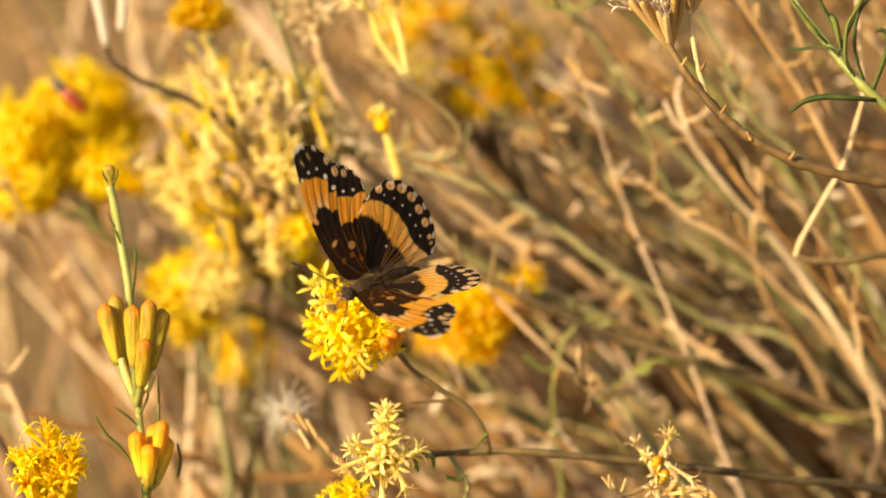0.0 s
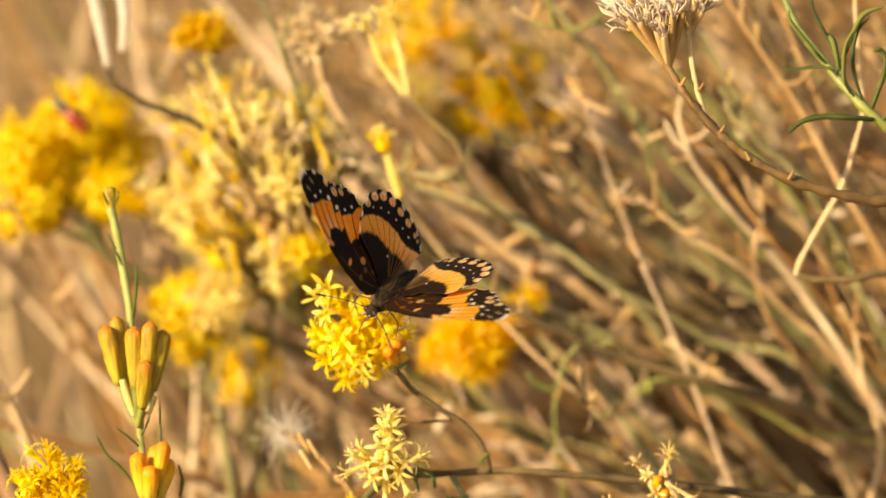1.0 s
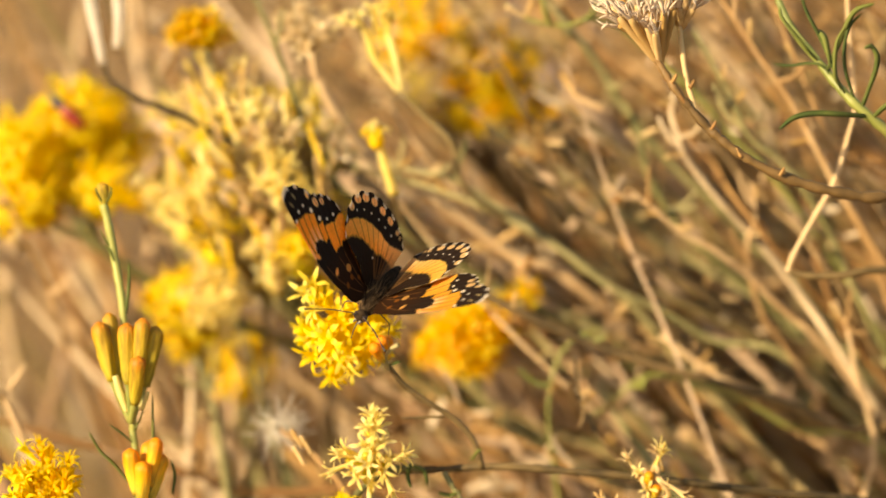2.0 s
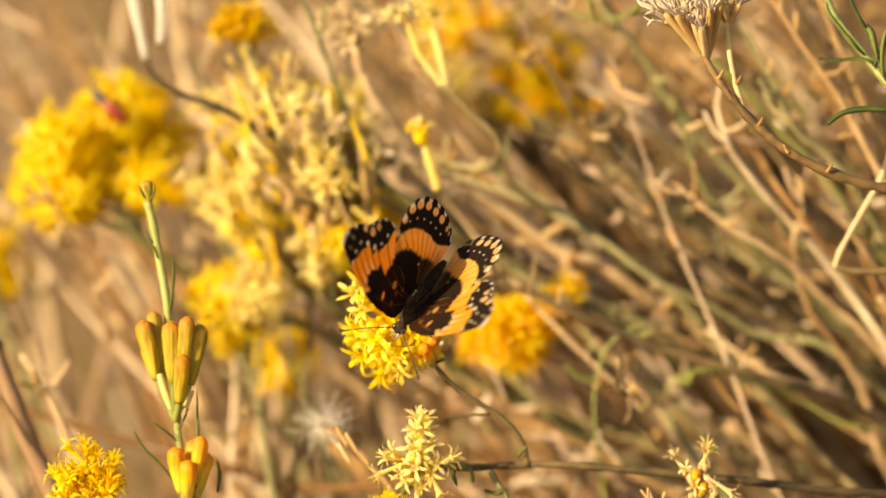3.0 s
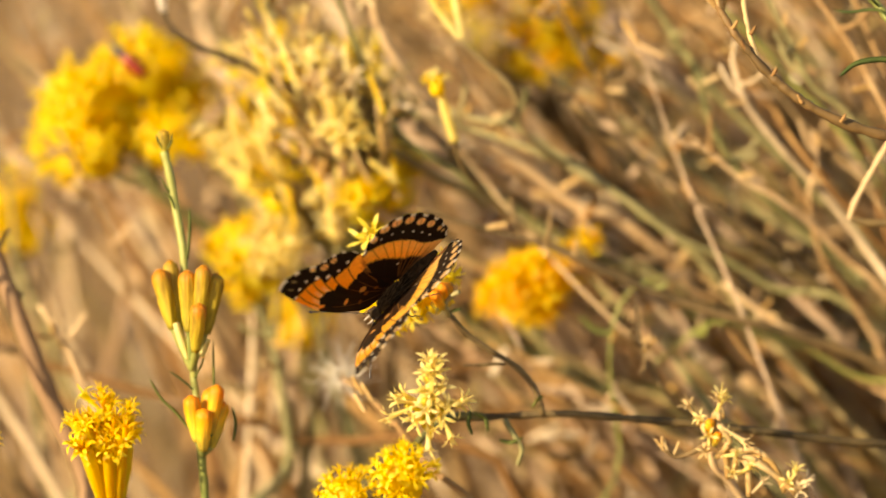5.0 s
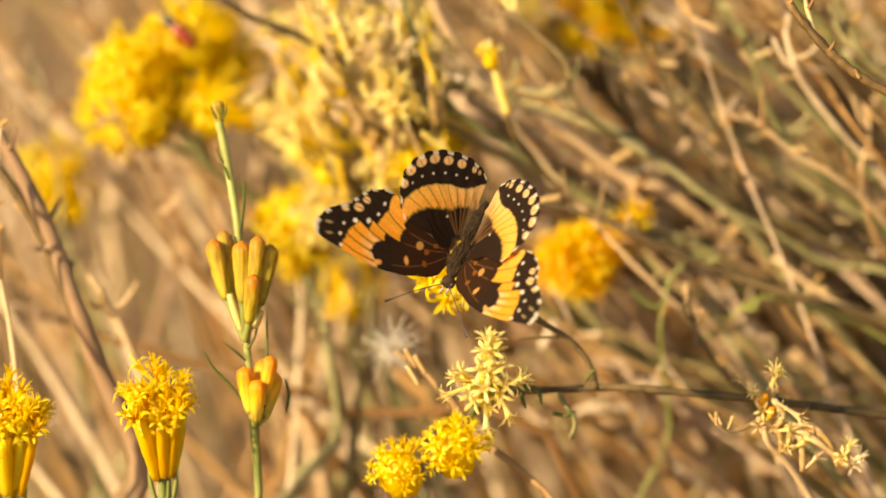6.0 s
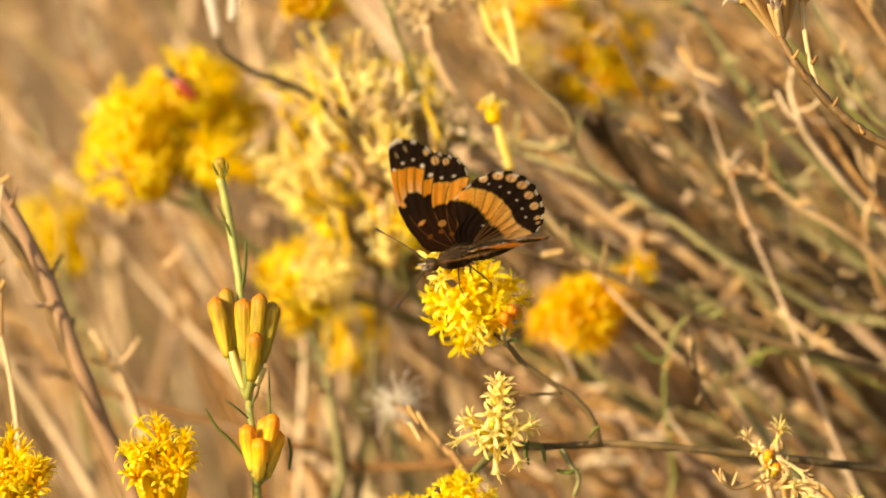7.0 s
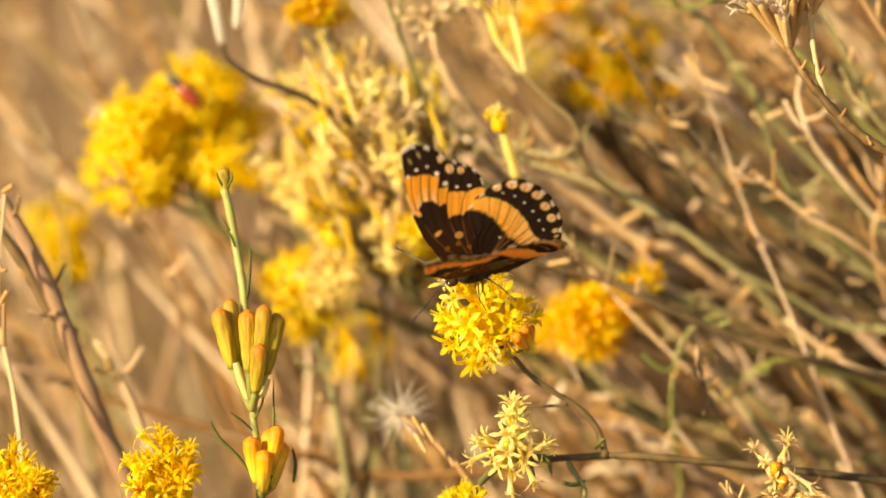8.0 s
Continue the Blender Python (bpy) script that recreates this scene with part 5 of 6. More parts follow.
def fore_outline(c):
    r = np.interp(c, [0, 0.05, 0.1, 0.19, 0.31, 0.4, 0.46, 0.61, 0.77, 0.9, 0.97, 1], [26.0, 26.7, 26.7, 26.0, 24.6, 22.5, 21.2, 20.2, 19.0, 17.4, 15.6, 15.0])
    return r + 0.2 * np.cos(2 * np.pi * 7.5 * c)


def fore_lead(s):
    return np.interp(s, [0.05, 0.19, 0.31, 0.46, 0.61, 0.69, 0.76, 0.84, 0.92, 1], [88, 80, 57, 44, 34.5, 30, 27, 24, 21.5, 19])


def fore_trail(s):
    return np.interp(s, [0.05, 0.2, 0.32, 0.45, 0.65, 1], [-70, -40, -18, -10, -13, -16])


def hind_outline(c):
    r = np.interp(c, [0, 0.083, 0.156, 0.229, 0.302, 0.375, 0.469, 0.573, 0.677, 0.79, 0.896, 0.979, 1], [11.5, 13.0, 14.2, 15.5, 16.5, 17.0, 17.1, 16.7, 15.9, 15.0, 13.8, 12.6, 12.2])
    return r + 0.17 * np.cos(2 * np.pi * 9.6 * c + 0.9)


DARK, ORANGE, AMBER = np.array((0.042, 0.024, 0.015)), np.array((0.97, 0.50, 0.055)), np.array((0.98, 0.63, 0.13))
CREAM, WHITE, STRAW, RUST = np.array((0.90, 0.68, 0.32)), np.array((0.93, 0.86, 0.72)), np.array((0.84, 0.58, 0.20)), np.array((0.34, 0.12, 0.02))
SPOT = np.array((0.92, 0.66, 0.31))


def soft_step(x, edge, width):
    return np.clip((x - edge) / width + 0.5, 0, 1)


def blend(colour, other, amount):
    return colour * (1 - amount[..., None]) + other * amount[..., None]


def dots(colour, r, a, spots, tone):
    """Scale spots: the distance from the hinge in millimetres, the angle in degrees, and the half sizes along and across."""
    for r0, a0, along, across in spots:
        d = np.hypot((r - r0) / along, np.radians(a - a0) * r0 / across)
        colour = blend(colour, tone, np.clip((1 - d) * min(along, across) / 0.22 + 0.5, 0, 1))
    return colour


def streaks(r, a, lines, wide):
    """Veins: the angle at 20 mm, the angle gained for each millimetre nearer the hinge, and the stretch from the hinge."""
    out = np.zeros_like(r)
    for a0, gain, near, far in lines:
        d = np.radians(a - a0 - gain * (20 - r)) * r
        out = np.maximum(out, np.exp(-(d / wide) ** 2) * soft_step(r, near, 0.8) * (1 - soft_step(r, far, 0.8)))
    return out


def fore_scales(s, c, r, a, below, wob):
    col = np.broadcast_to(DARK, s.shape + (3,)).copy()
    col = blend(col, np.array((0.075, 0.028, 0.010)), (1 - soft_step(r, 10.5, 4)) * 0.55)
    cell = a - 1.84 * (18.8 - r)
    inner = np.interp(cell, [-31, -16, -13, -9, -1, 1.7, 2.3, 8.7, 9.3, 14, 19.7, 25.6], [10.0, 10.8, 9.9, 10.4, 10.6, 10.6, 13.5, 13.5, 14.0, 15.0, 15.8, 14.9])
    outer = np.interp(cell, [-20, -12, -1, 1.7, 2.3, 8.7, 9.3, 17.4, 23.5, 28], [15.0, 14.4, 15.0, 15.2, 16.3, 16.6, 18.7, 20.1, 20.7, 21.4])
    band = soft_step(r + 0.14 * wob, inner, 0.28) * (1 - soft_step(r + 0.12 * wob, outer, 0.28))
    tone = blend(np.broadcast_to(STRAW if below else ORANGE, col.shape), CREAM if below else AMBER, np.clip((14 - a) / 34, 0, 1) * 0.8)
    pale = soft_step(cell, 9, 1) * (1 - soft_step(r - inner, 1.5, 2.4)) * (0.5 + 0.5 * np.cos((cell - 12) * 1.15))
    tone = blend(tone, np.array((0.93, 0.76, 0.48)), pale * 0.85)
    col = blend(col, tone, band)
    vein = sum(np.exp(-(np.radians(cell - v) * r / 0.13) ** 2) for v in (26, 20.5, 15.2, 9, 2, -11))
    col = blend(col, DARK * 1.6, np.clip(vein, 0, 1) * band * 0.75)
    if below:
        col = blend(col, np.array((0.40, 0.17, 0.045)), (1 - soft_step(r, 10.0, 2)) * (0.5 + 0.5 * np.sin(a * 0.32 + 3 * wob) > 0.35) * 0.85)
    col = blend(col, np.array((0.46, 0.20, 0.06)), streaks(r, a, [(5, 1.2, 2, 9.5), (-6, 1.0, 2, 9), (22, 1.9, 2, 12)], 0.1) * 0.45)
    col = blend(col, np.array((0.60, 0.27, 0.06)), streaks(r, a, [(-9, 0.1, 3, 12)], 0.16) * 0.55)
    col = blend(col, np.array((0.60, 0.27, 0.06)), (1 - soft_step(np.radians(a - fore_trail(s)) * r, 0.5, 0.4)) * (1 - soft_step(r, 13, 2)) * soft_step(r, 8, 2) * 0.7)
    base = CREAM if below else np.array((0.90, 0.50, 0.14))
    col = dots(col, r, a, [(9.2, 36, 0.4, 0.8), (14.6, 33.5, 0.75, 0.5)], base)
    col = dots(col, r, a, [(6.6, 17, 0.7, 0.75)], base * 0.75)
    col = dots(col, r, a, [(6.0, 47, 0.4, 0.6), (5.2, 27, 0.5, 0.5), (3.6, 10, 0.5, 0.4)], RUST)
    col = dots(col, r, a, [(21.4, 23.2, 0.33, 0.3), (21.7, 18, 0.33, 0.33), (21.4, 13, 0.3, 0.3), (19.4, 10.2, 0.5, 0.42), (17.0, 8, 0.42, 0.5), (15.7, 2, 0.26, 0.3), (15.5, -6, 0.3, 0.36)], WHITE)
    col = dots(col, r, a, [(19.5, 3.2, 0.95, 0.72), (18.7, -2.2, 0.75, 0.58)], SPOT)
    col = dots(col, r, a, [(21.8, 6.3, 0.75, 0.45)], CREAM)
    col = dots(col, r, a, [(24.1, 14, 0.7, 0.26), (23.7, 18.4, 0.6, 0.22)], CREAM * 0.55)
    if below:
        col = dots(col, r, a, [(24.4, 9.5, 0.8, 0.6), (17.6, -8, 0.8, 0.7), (16.2, -12.5, 0.7, 0.6)], SPOT)
    col = blend(col, DARK * 2, streaks(r, a, [(3.2, 0, 18.2, 20.8), (-2.2, 0, 17.6, 19.8)], 0.08) * 0.8)
    fringe = soft_step(s, 0.970, 0.014) * np.clip((np.sin(c * 2 * np.pi * 7.5 + 1.2) > 0.35) + (c < 0.16), 0, 1)
    return blend(col, WHITE, fringe * 0.85)


def hind_scales(s, c, r, a, below, wob):
    col = np.broadcast_to(DARK, s.shape + (3,)).copy()
    inner = np.interp(a, [-90, -80, -70, -48, -30, -20, -14, -5, 5], [6.5, 6.4, 6.2, 6.0, 7.0, 8.0, 8.9, 10.0, 11.0])
    outer = np.interp(a, [-90, -84, -78, -69, -60, -49, -40, -30, -17, -6, 6], [11.6, 10.9, 9.9, 9.4, 9.6, 10.3, 10.9, 11.9, 12.9, 13.2, 12.6])
    band = soft_step(r + 0.25 * wob, inner, 0.7) * (1 - soft_step(r + 0.14 * wob, outer, 0.35))
    tone = blend(np.broadcast_to(STRAW if below else AMBER, col.shape), CREAM, np.clip((-a - 30) / 50, 0, 1) * 0.75)
    tone = blend(tone, STRAW if below else ORANGE, (1 - soft_step(r, inner + 1.6, 2.5)) * 0.55)
    col = blend(col, tone, band)
    gaps = (-10.5, -20, -29, -38.2, -47.8, -57.8, -68.5)
    vein = np.zeros_like(r)
    for g in gaps:
        vein = np.maximum(vein, np.exp(-(np.radians(a - g) * r / 0.13) ** 2))
    col = blend(col, RUST * 0.4, vein * band * 0.45)
    spots = [(15.0, -15.3, 0.75, 0.8), (15.85, -24.5, 0.8, 1.0), (15.95, -33.5, 0.82, 1.05), (15.45, -43, 0.82, 1.0), (14.5, -52.7, 0.8, 0.95), (13.7, -63, 0.8, 0.85), (12.95, -74, 0.6, 0.42), (12.7, -79, 0.45, 0.3)]
    col = dots(col, r, a, spots, SPOT)
    for r0, a0, *_ in spots:
        col = blend(col, DARK * 3, np.exp(-(np.radians(a - a0) * r / 0.07) ** 2) * soft_step(r, r0 - 0.8, 0.3) * (1 - soft_step(r, r0 + 0.8, 0.3)) * 0.7)
    col = dots(col, r, a, [(14.0, -20, 0.18, 0.2), (13.8, -29, 0.2, 0.22), (13.2, -38, 0.2, 0.22), (12.5, -48, 0.2, 0.22), (11.8, -58, 0.2, 0.22), (11.3, -68, 0.22, 0.26), (5.2, -33, 0.2, 0.26)], WHITE)
    if below:
        col = blend(col, CREAM * 0.8, (1 - soft_step(r, 5.5, 1.5)) * (np.sin(r * 3.5 + a * 0.09) > 0.2) * 0.8)
    col = blend(col, np.array((0.46, 0.32, 0.18)), np.clip((-a - 68) / 18, 0, 1) * (1 - soft_step(r, 9.0, 4)) * (0.55 + 0.3 * np.sin(a * 2.3)))
    col = blend(col, np.array((0.42, 0.21, 0.07)), streaks(r, a, [(-36, 0, 1.5, 6), (-46, 0.3, 1.5, 6.5), (-55, 0.3, 1.5, 7), (-63, 0, 1.5, 7.5), (-70, 0, 1.5, 8.5), (-77, -0.2, 1.5, 9)], 0.14) * 0.6)
    fringe = soft_step(s, 0.965, 0.016) * (np.sin(c * 2 * np.pi * 9.6 - 0.4) > 0.25)
    return blend(col, WHITE, fringe * 0.85)


def wing(name, parent, hinge, side, outline, scales, lead, trail, seed, label):
    """One wing with its upper and lower skin; side 1 is the butterfly's left. The leading and trailing edges are given in degrees ahead of straight out."""
    na, ns = 180, 140
    c, s = np.meshgrid(np.linspace(0, 1, na), np.linspace(0.03, 1, ns), indexing="ij")
    deg = lead(s) + (trail(s) - lead(s)) * c
    a = np.radians(deg)
    r = outline(c) * s
    x, y = r * np.sin(a), r * np.cos(a)
    wob = np.sin(c * 17 + s * 9 + seed) * 0.6 + np.sin(c * 41 - s * 23) * 0.4 + np.sin(c * 113 + s * 37 + 2 * np.sin(s * 29)) * 0.45
    z = 0.5 * np.sin(np.pi * s) * (1 - 0.6 * c) + 0.03 * np.cos(2 * np.pi * c * 8) * np.minimum(1, s * 2) + 0.25 * s * s * np.sin(c * 5 + seed)
    edge = np.minimum(np.minimum(c, 1 - c) * 12, (1 - s) * 14).clip(0, 1)
    thick = 0.03 + 0.05 * edge * (1 - s)
    top = np.stack([x, y * side, z + thick], -1).reshape(-1, 3)
    low = np.stack([x, y * side, z - thick], -1).reshape(-1, 3)
    n = na * ns
    idx = np.arange(n).reshape(na, ns)
    q = np.stack([idx[:-1, :-1], idx[1:, :-1], idx[1:, 1:], idx[:-1, 1:]], -1).reshape(-1, 4)
    rim = np.concatenate([idx[:, 0], idx[-1, 1:], idx[-2::-1, -1], idx[0, -2:0:-1]])
    nxt = np.roll(rim, -1)
    wall = np.stack([rim, rim + n, nxt + n, nxt], -1)
    faces = np.concatenate([q[:, ::-1] if side > 0 else q, (q if side > 0 else q[:, ::-1]) + n, wall if side < 0 else wall[:, ::-1]])
    me = bpy.data.meshes.new(name)
    me.from_pydata(np.concatenate([top, low]) * MM, [], faces.tolist())
    col = np.concatenate([scales(s, c, r, deg, False, wob).reshape(-1, 3), scales(s, c, r, deg, True, wob).reshape(-1, 3)])
    attr = me.attributes.new("scales", "FLOAT_COLOR", "POINT")
    attr.data.foreach_set("color", np.concatenate([col, np.ones((2 * n, 1))], 1).ravel())
    me.materials.append(WING)
    me.polygons.foreach_set("use_smooth", [True] * len(me.polygons))
    ob = new(name, me)
    ob.parent = parent
    ob.location = Vector(hinge) * MM
    ob["label"] = label
    return ob


def ball(name, parent, place, radii, mat, tilt=0.0, seg=20, label=""):
    bm = bmesh.new()
    bmesh.ops.create_uvsphere(bm, u_segments=seg, v_segments=seg // 2 + 2, radius=1)
    for v in bm.verts:
        v.co *= 1 + 0.05 * noise.noise(v.co * 3.1)
    bmesh.ops.transform(bm, matrix=Matrix.Translation(Vector(place) * MM) @ Matrix.Rotation(tilt, 4, "Y") @ Matrix.Diagonal((*(q * MM for q in radii), 1)), verts=bm.verts)
    return part(name, bm, mat, parent, label, local=True)


def build_butterfly():
    top = thing("butterfly", "black butterfly with orange bands and cream-spotted borders on a bloom", "butterfly")
    ball("thorax", top, (2.2, 0, -0.2), (3.6, 1.75, 1.8), FUR, 0.0, 24)
    ball("head", top, (6.5, 0, -0.3), (1.2, 1.25, 1.15), FUR)
    bm = bmesh.new()
    pts = [Vector((-0.5, 0, -0.4)), Vector((-3, 0, -0.2)), Vector((-6, 0, -0.1)), Vector((-9.2, 0, -0.3))]
    line = smooth_line([p * MM for p in pts], 6)
    rings = []
    for i, p in enumerate(line):
        t = i / (len(line) - 1)
        r = 1.55 * math.sin(math.pi * (0.22 + 0.72 * t)) ** 0.8 * (1 - 0.07 * (i % 3 == 0)) * MM
        rings.append([bm.verts.new(p + Vector((0, math.cos(k * math.pi / 6) * r, math.sin(k * math.pi / 6) * r))) for k in range(12)])
    for a, b in zip(rings, rings[1:]):
        for k in range(12):
            bm.faces.new((a[k], b[k], b[(k + 1) % 12], a[(k + 1) % 12]))
    bm.faces.new(rings[0])
    bm.faces.new(rings[-1][::-1])
    part("abdomen", bm, FUR, top, "slender dark banded abdomen", local=True)
    rng = random.Random(4)
    bm = bmesh.new()
    for i in range(420):
        x = rng.uniform(-3.5, 5.2)
        a = rng.uniform(-0.3, math.pi + 0.3)
        r = 1.7 * math.sqrt(max(0.1, 1 - ((x - 1.6) / 4.6) ** 2))
        p = Vector((x, math.cos(a) * r, math.sin(a) * r - 0.2)) * MM
        way = Vector((-0.75 + rng.uniform(-0.3, 0.3), math.cos(a) * 0.8, math.sin(a) * 0.5 + 0.1)).normalized()
        blade(bm, [p, p + way * 0.0007, p + way * rng.uniform(0.001, 0.0021) + Vector((-0.0002, 0, 0))], 0.00005, 0.00003, 1)
    part("hair", bm, HAIR, top, "tawny hairs on the back", local=True)
    for side in (1, -1):
        ball("eye", top, (6.9, 0.85 * side, -0.1), (0.62, 0.5, 0.66), EYE, 0, 14)
        bm = bmesh.new()
        base = Vector((7.2, 0.45 * side, 0.5))
        tip = Vector((14.2, 7.7 * side, 2.5))
        mid = base.lerp(tip, 0.5) + Vector((0, 0.2 * side, 0.3))
        tube(bm, [p * MM for p in (base, mid, tip)], 0.00011, 0.0001, 6, 8)
        antenna = part("antenna", bm, CHITIN, top, local=True)
        way = (tip - mid).normalized()
        bm = bmesh.new()
        tube(bm, [p * MM for p in (tip - way * 1.2, tip, tip + way * 0.5)], 0.00012, 0.00027, 7, 4)
        part("club", bm, CHITIN, antenna, "dark club of the antenna", local=True)
        bm = bmesh.new()
        tube(bm, [p * MM for p in (Vector((7.2, 0.4 * side, -0.6)), Vector((8.2, 0.5 * side, -0.5)), Vector((8.9, 0.45 * side, 0.1)))], 0.00028, 0.00012, 6, 3)
        part("palp", bm, PALP, top, local=True)
        for x, knee, foot in ((2.2, (2.8, 4.2, -2.2), (2.4, 5.0, -5.6)), (0.6, (-1.6, 3.8, -2.0), (-3.0, 4.6, -5.4))):
            bm = bmesh.new()
            k, f = Vector(knee), Vector(foot)
            tube(bm, [p * MM for p in (Vector((x, 1.0, -1.4)), k, k.lerp(f, 0.6), f)], 0.00015, 0.00007, 6, 3)
            if side < 0:
                bmesh.ops.transform(bm, matrix=Matrix.Diagonal((1, -1, 1, 1)), verts=bm.verts)
                bmesh.ops.reverse_faces(bm, faces=bm.faces)
            part("leg", bm, CHITIN, top, local=True)
    bm = bmesh.new()
    tube(bm, [p * MM for p in (Vector((7.4, 0, -0.9)), Vector((8.4, 0, -2.4)), Vector((8.2, 0, -4.6)))], 0.00012, 0.00008, 6, 4)
    part("proboscis", bm, CHITIN, top, local=True)
    wings = []
    for side in (1, -1):
        fore = wing("forewing", top, (1.5, 1.2 * side, 0.8), side, fore_outline, fore_scales, fore_lead, fore_trail, 1, "black forewing with an orange band and white dots")
        hind = wing("hindwing", top, (-0.5, 1.2 * side, 0.6), side, hind_outline, hind_scales, lambda s: 8 + 12 * (1 - s) + 60 * np.clip(1 - s / 0.5, 0, 1), lambda s: -88 - 4 * (1 - s) - 32 * np.clip(1 - s / 0.65, 0, 1), 2, "black hindwing with an amber band and cream border spots")
        wings.append((side, fore, hind))
    return top, wings


BUTTERFLY, WINGS = build_butterfly()

# ---- movement ----
FLIGHT = [
    (0.0, pose(-0.01145, -0.01225, 0.59245, -41.2, 10.1, -142.5)),
    (0.2, pose(-0.01231, -0.01258, 0.59052, -34.2, 17.3, -135.7)),
    (0.3, pose(-0.01577, -0.01254, 0.58987, -48.0, 22.8, -135.9)),
    (0.5, pose(-0.00987, -0.01151, 0.59597, -48.3, 22.5, -142.1)),
    (0.7, pose(-0.00920, -0.01141, 0.59600, -49.4, 24.3, -138.2)),
    (0.8, pose(-0.00912, -0.01181, 0.59454, -32.1, 13.1, -116.4)),
    (1.0, pose(-0.00923, -0.01176, 0.59421, -32.4, 17.4, -121.0)),
    (1.2, pose(-0.01423, -0.01181, 0.59444, -35.2, 38.4, -123.2)),
    (1.5, pose(-0.00918, -0.01222, 0.59278, -38.6, 34.5, -126.7)),
    (1.8, pose(-0.01098, -0.01213, 0.59305, -22.5, 17.8, -110.2)),
    (2.0, pose(-0.01003, -0.01196, 0.59334, -27.4, 23.9, -117.4)),
    (2.2, pose(-0.01231, -0.01237, 0.59164, -29.7, 40.3, -124.5)),
    (3.3, pose(-0.01040, -0.01532, 0.59273, -40.6, 38.9, -132.1)),
    (3.5, pose(-0.01246, -0.01642, 0.58991, -38.4, 37.4, -144.1)),
    (3.8, pose(-0.01795, -0.01665, 0.58743, -63.8, 37.3, -166.0)),
    (4.0, pose(-0.01639, -0.01662, 0.58664, -77.9, 44.3, -183.6)),
    (4.2, pose(-0.01412, -0.01680, 0.58486, -89.1, 42.8, -200.2)),
    (4.5, pose(-0.01498, -0.01689, 0.58670, -100.8, 35.3, -215.7)),
    (4.7, pose(-0.01676, -0.01639, 0.58586, -90.7, 36.2, -202.2)),
    (5.8, pose(-0.01556, -0.01624, 0.58687, -39.8, 57.4, -147.6)),
    (6.0, pose(-0.01518, -0.01592, 0.58796, -37.5, 58.3, -143.2)),
    (6.2, pose(-0.01344, -0.01531, 0.58535, -51.2, 45.7, -164.1)),
    (6.4, pose(-0.01480, -0.01356, 0.58764, -59.6, 20.0, -158.3)),
    (6.5, pose(-0.01415, -0.01283, 0.58986, -62.0, 13.0, -160.7)),
    (6.7, pose(-0.01841, -0.01242, 0.59266, -60.8, 3.9, -177.3)),
    (7.0, pose(-0.01498, -0.01171, 0.59622, -50.7, 13.6, -175.1)),
    (7.2, pose(-0.01551, -0.01145, 0.59774, -46.4, 21.0, -177.8)),
    (7.5, pose(-0.01642, -0.01203, 0.59497, -48.1, 14.1, -175.4)),
    (7.7, pose(-0.01436, -0.01169, 0.59700, -46.5, 20.1, -179.4)),
    (8.0, pose(-0.01268, -0.01202, 0.59598, -45.1, 17.8, -181.7))]
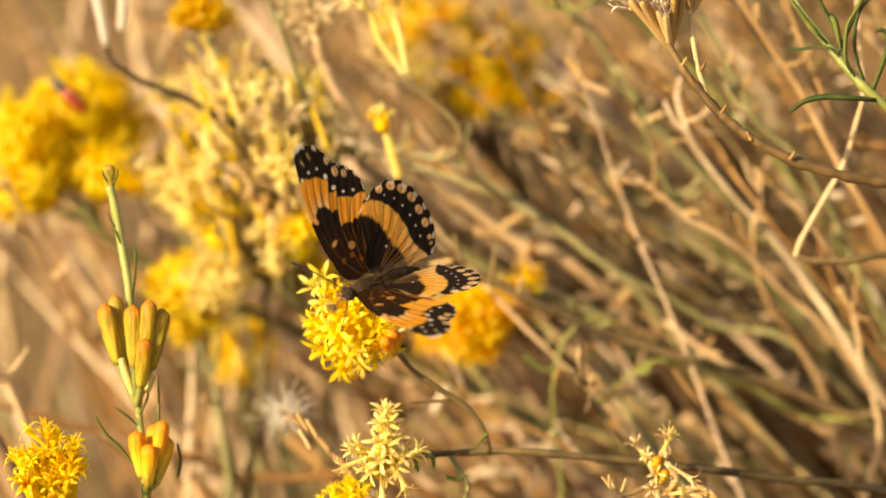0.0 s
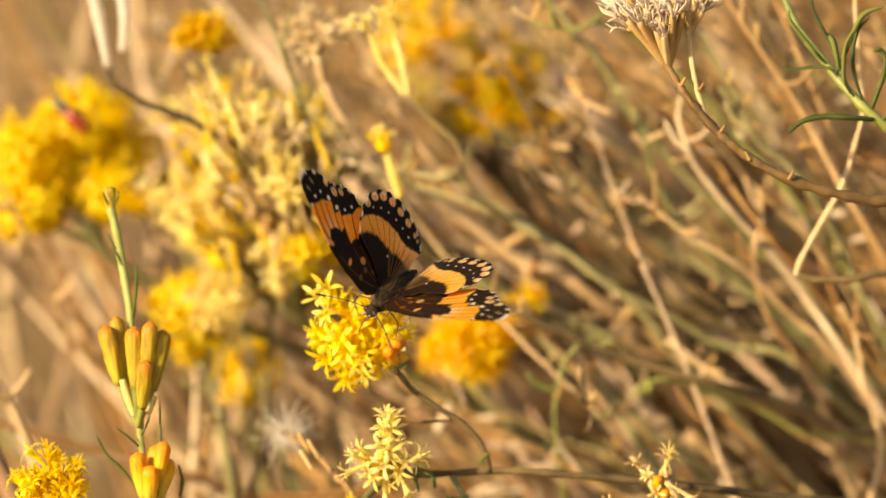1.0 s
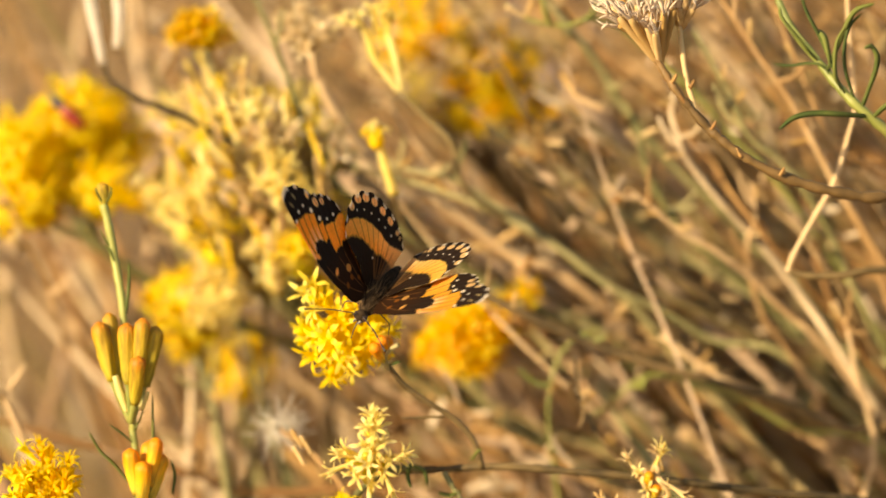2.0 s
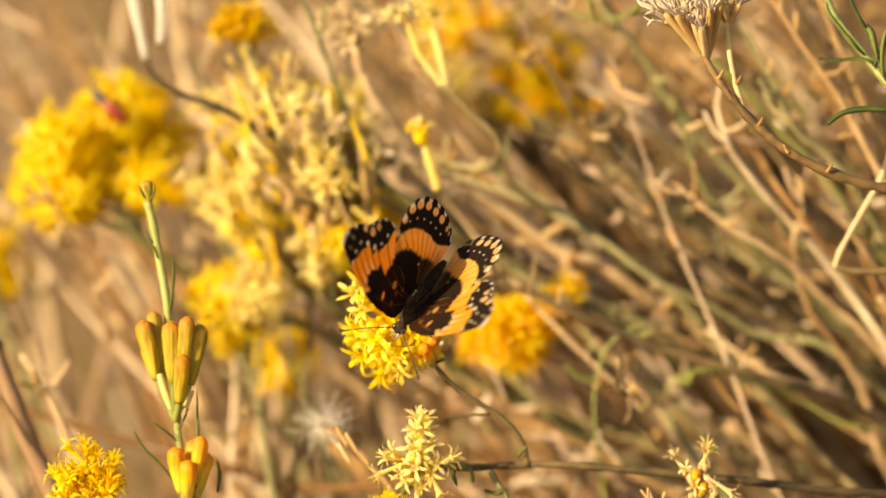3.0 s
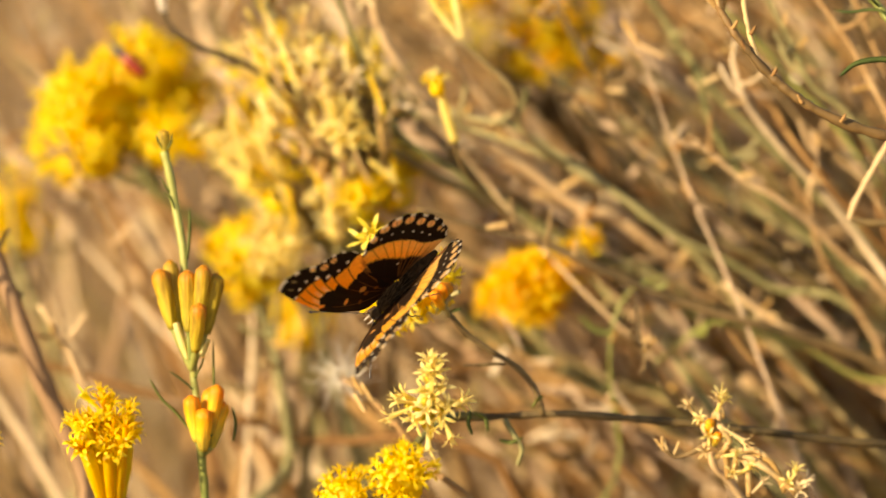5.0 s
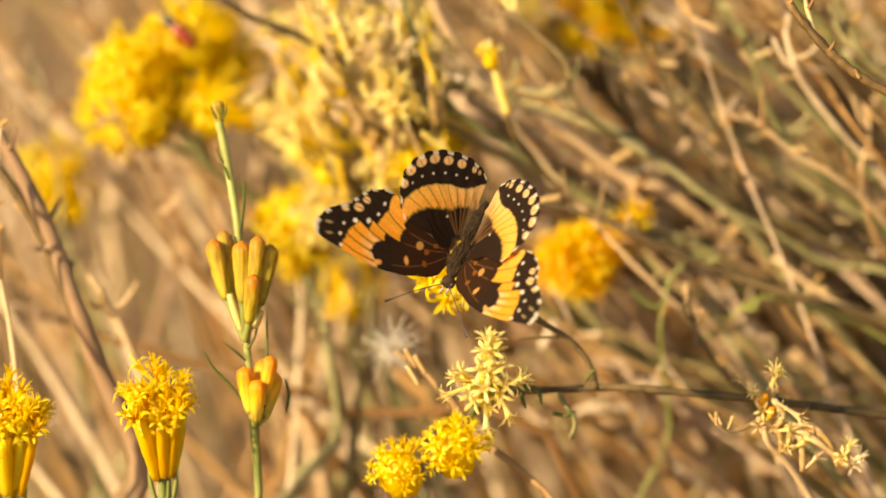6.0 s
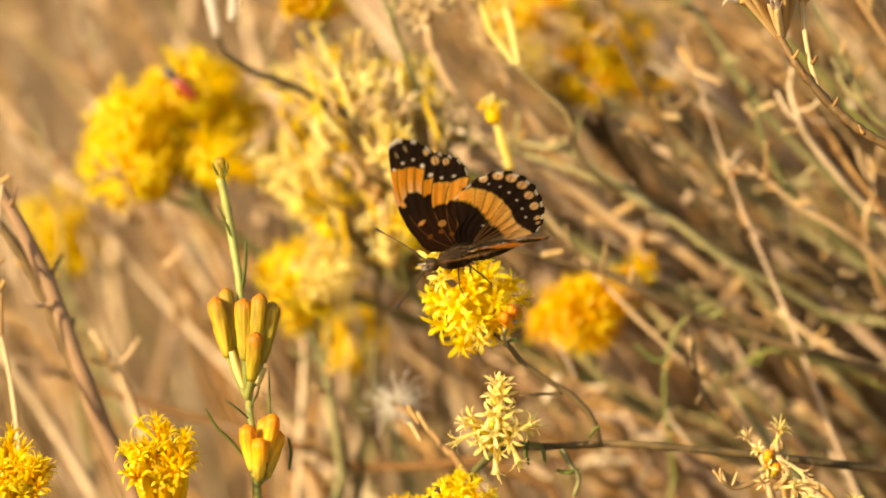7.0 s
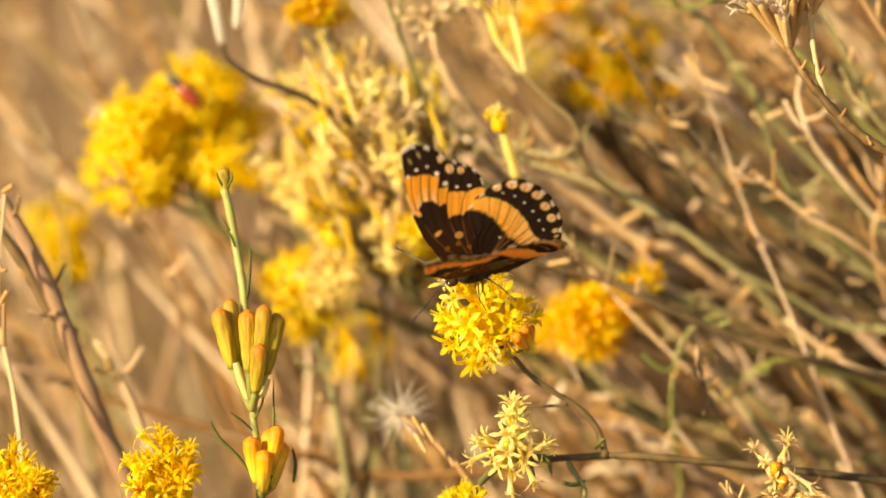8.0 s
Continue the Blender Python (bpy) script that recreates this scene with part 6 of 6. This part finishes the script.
LIFT = [  # seconds, rise of the right and of the left wings, how much more the hindwings rise, how far the forewings and the hindwings swing forward, all in degrees
    (0.0, 35, 34, 6, -1, -1), (0.2, 60, 59, 5, -2, -3), (0.3, 65, 64, 3, -1, -3), (0.5, 40, 39, 6, -2, -1), (0.7, 64, 63, 2, -1, -5), (0.8, 63, 63, 4, -2, 4),
    (1.0, 37, 35, 6, -5, 1), (1.2, 51, 51, 5, -3, -2), (1.5, 57, 56, 1, -1, -3), (1.8, 66, 66, 3, -0, 2), (2.0, 43, 42, 6, -3, -1), (2.2, 57, 55, 2, -1, -4),
    (3.3, 62, 61, -1, -1, -4), (3.5, 68, 66, 1, 1, 1), (3.8, 66, 66, -1, 1, -2), (4.0, 74, 74, -7, 1, -4), (4.2, 73, 73, -2, -5, -2), (4.5, 80, 82, 9, -8, 8),
    (4.7, 69, 69, -2, -5, -6), (5.8, 68, 68, -1, 3, -5), (6.0, 37, 37, 5, 0, -1), (6.2, 67, 66, -1, 0, -2), (6.4, 57, 57, -2, 1, 3), (6.5, 59, 60, 1, -2, -1),
    (6.7, 64, 63, 0, -2, -3), (7.0, 64, 63, 4, -2, -4), (7.2, 80, 78, 5, -3, -2), (7.5, 55, 55, 3, -1, -4), (7.7, 76, 74, 5, -3, -3), (8.0, 65, 64, 3, -7, -8)]
BLOOM_SWAY = [(0.0, -0.0006, -0.0003, -0.0019), (0.5, -0.0000, 0.0004, 0.0022), (1.0, 0.0000, 0.0000, 0.0000), (1.5, -0.0002, -0.0002, -0.0012), (2.0, -0.0011, -0.0000, -0.0001), (2.2, -0.0012, -0.0001, -0.0006), (3.5, 0.0000, -0.0001, -0.0005), (4.0, -0.0004, 0.0002, 0.0012), (4.5, -0.0012, 0.0001, 0.0008), (6.0, -0.0012, -0.0003, -0.0012), (6.5, -0.0008, -0.0001, -0.0007), (7.0, 0.0009, 0.0002, 0.0012), (7.5, -0.0011, 0.0000, 0.0003), (8.0, 0.0021, -0.0000, -0.0002)]
LOW_SWAY = [(0.0, -0.0004, -0.0005, -0.0026), (0.5, -0.0006, 0.0003, 0.0015), (1.0, 0.0000, 0.0000, 0.0000), (1.5, -0.0004, -0.0002, -0.0014), (2.0, -0.0014, -0.0001, -0.0005), (2.2, -0.0018, -0.0002, -0.0012), (3.5, -0.0007, -0.0002, -0.0013), (4.5, -0.0019, -0.0000, 0.0001), (6.0, -0.0010, -0.0002, -0.0012), (6.5, -0.0007, -0.0002, -0.0009), (7.0, 0.0001, 0.0002, 0.0009), (7.5, -0.0008, -0.0002, -0.0009), (8.0, 0.0017, -0.0000, -0.0004)]

def motions():
    walk(BUTTERFLY, FLIGHT)
    for side, fore, hind in WINGS:
        for ob, more in ((fore, 0), (hind, 1)):
            x, y, z = ob.location
            walk(ob, [(t, pose(x, y, z, side * min(86, (left if side > 0 else right) + more * rise)) @ pose(0, 0, 0, 0, 0, -side * (hind_swing if more else fore_swing)))
                      for t, right, left, rise, fore_swing, hind_swing in LIFT])
    for head, rows in ((BLOOM, BLOOM_SWAY), (LOW_BLOOM, LOW_SWAY)):
        walk(head, [(t, pose(x, y, z)) for t, x, y, z in rows])


motions()
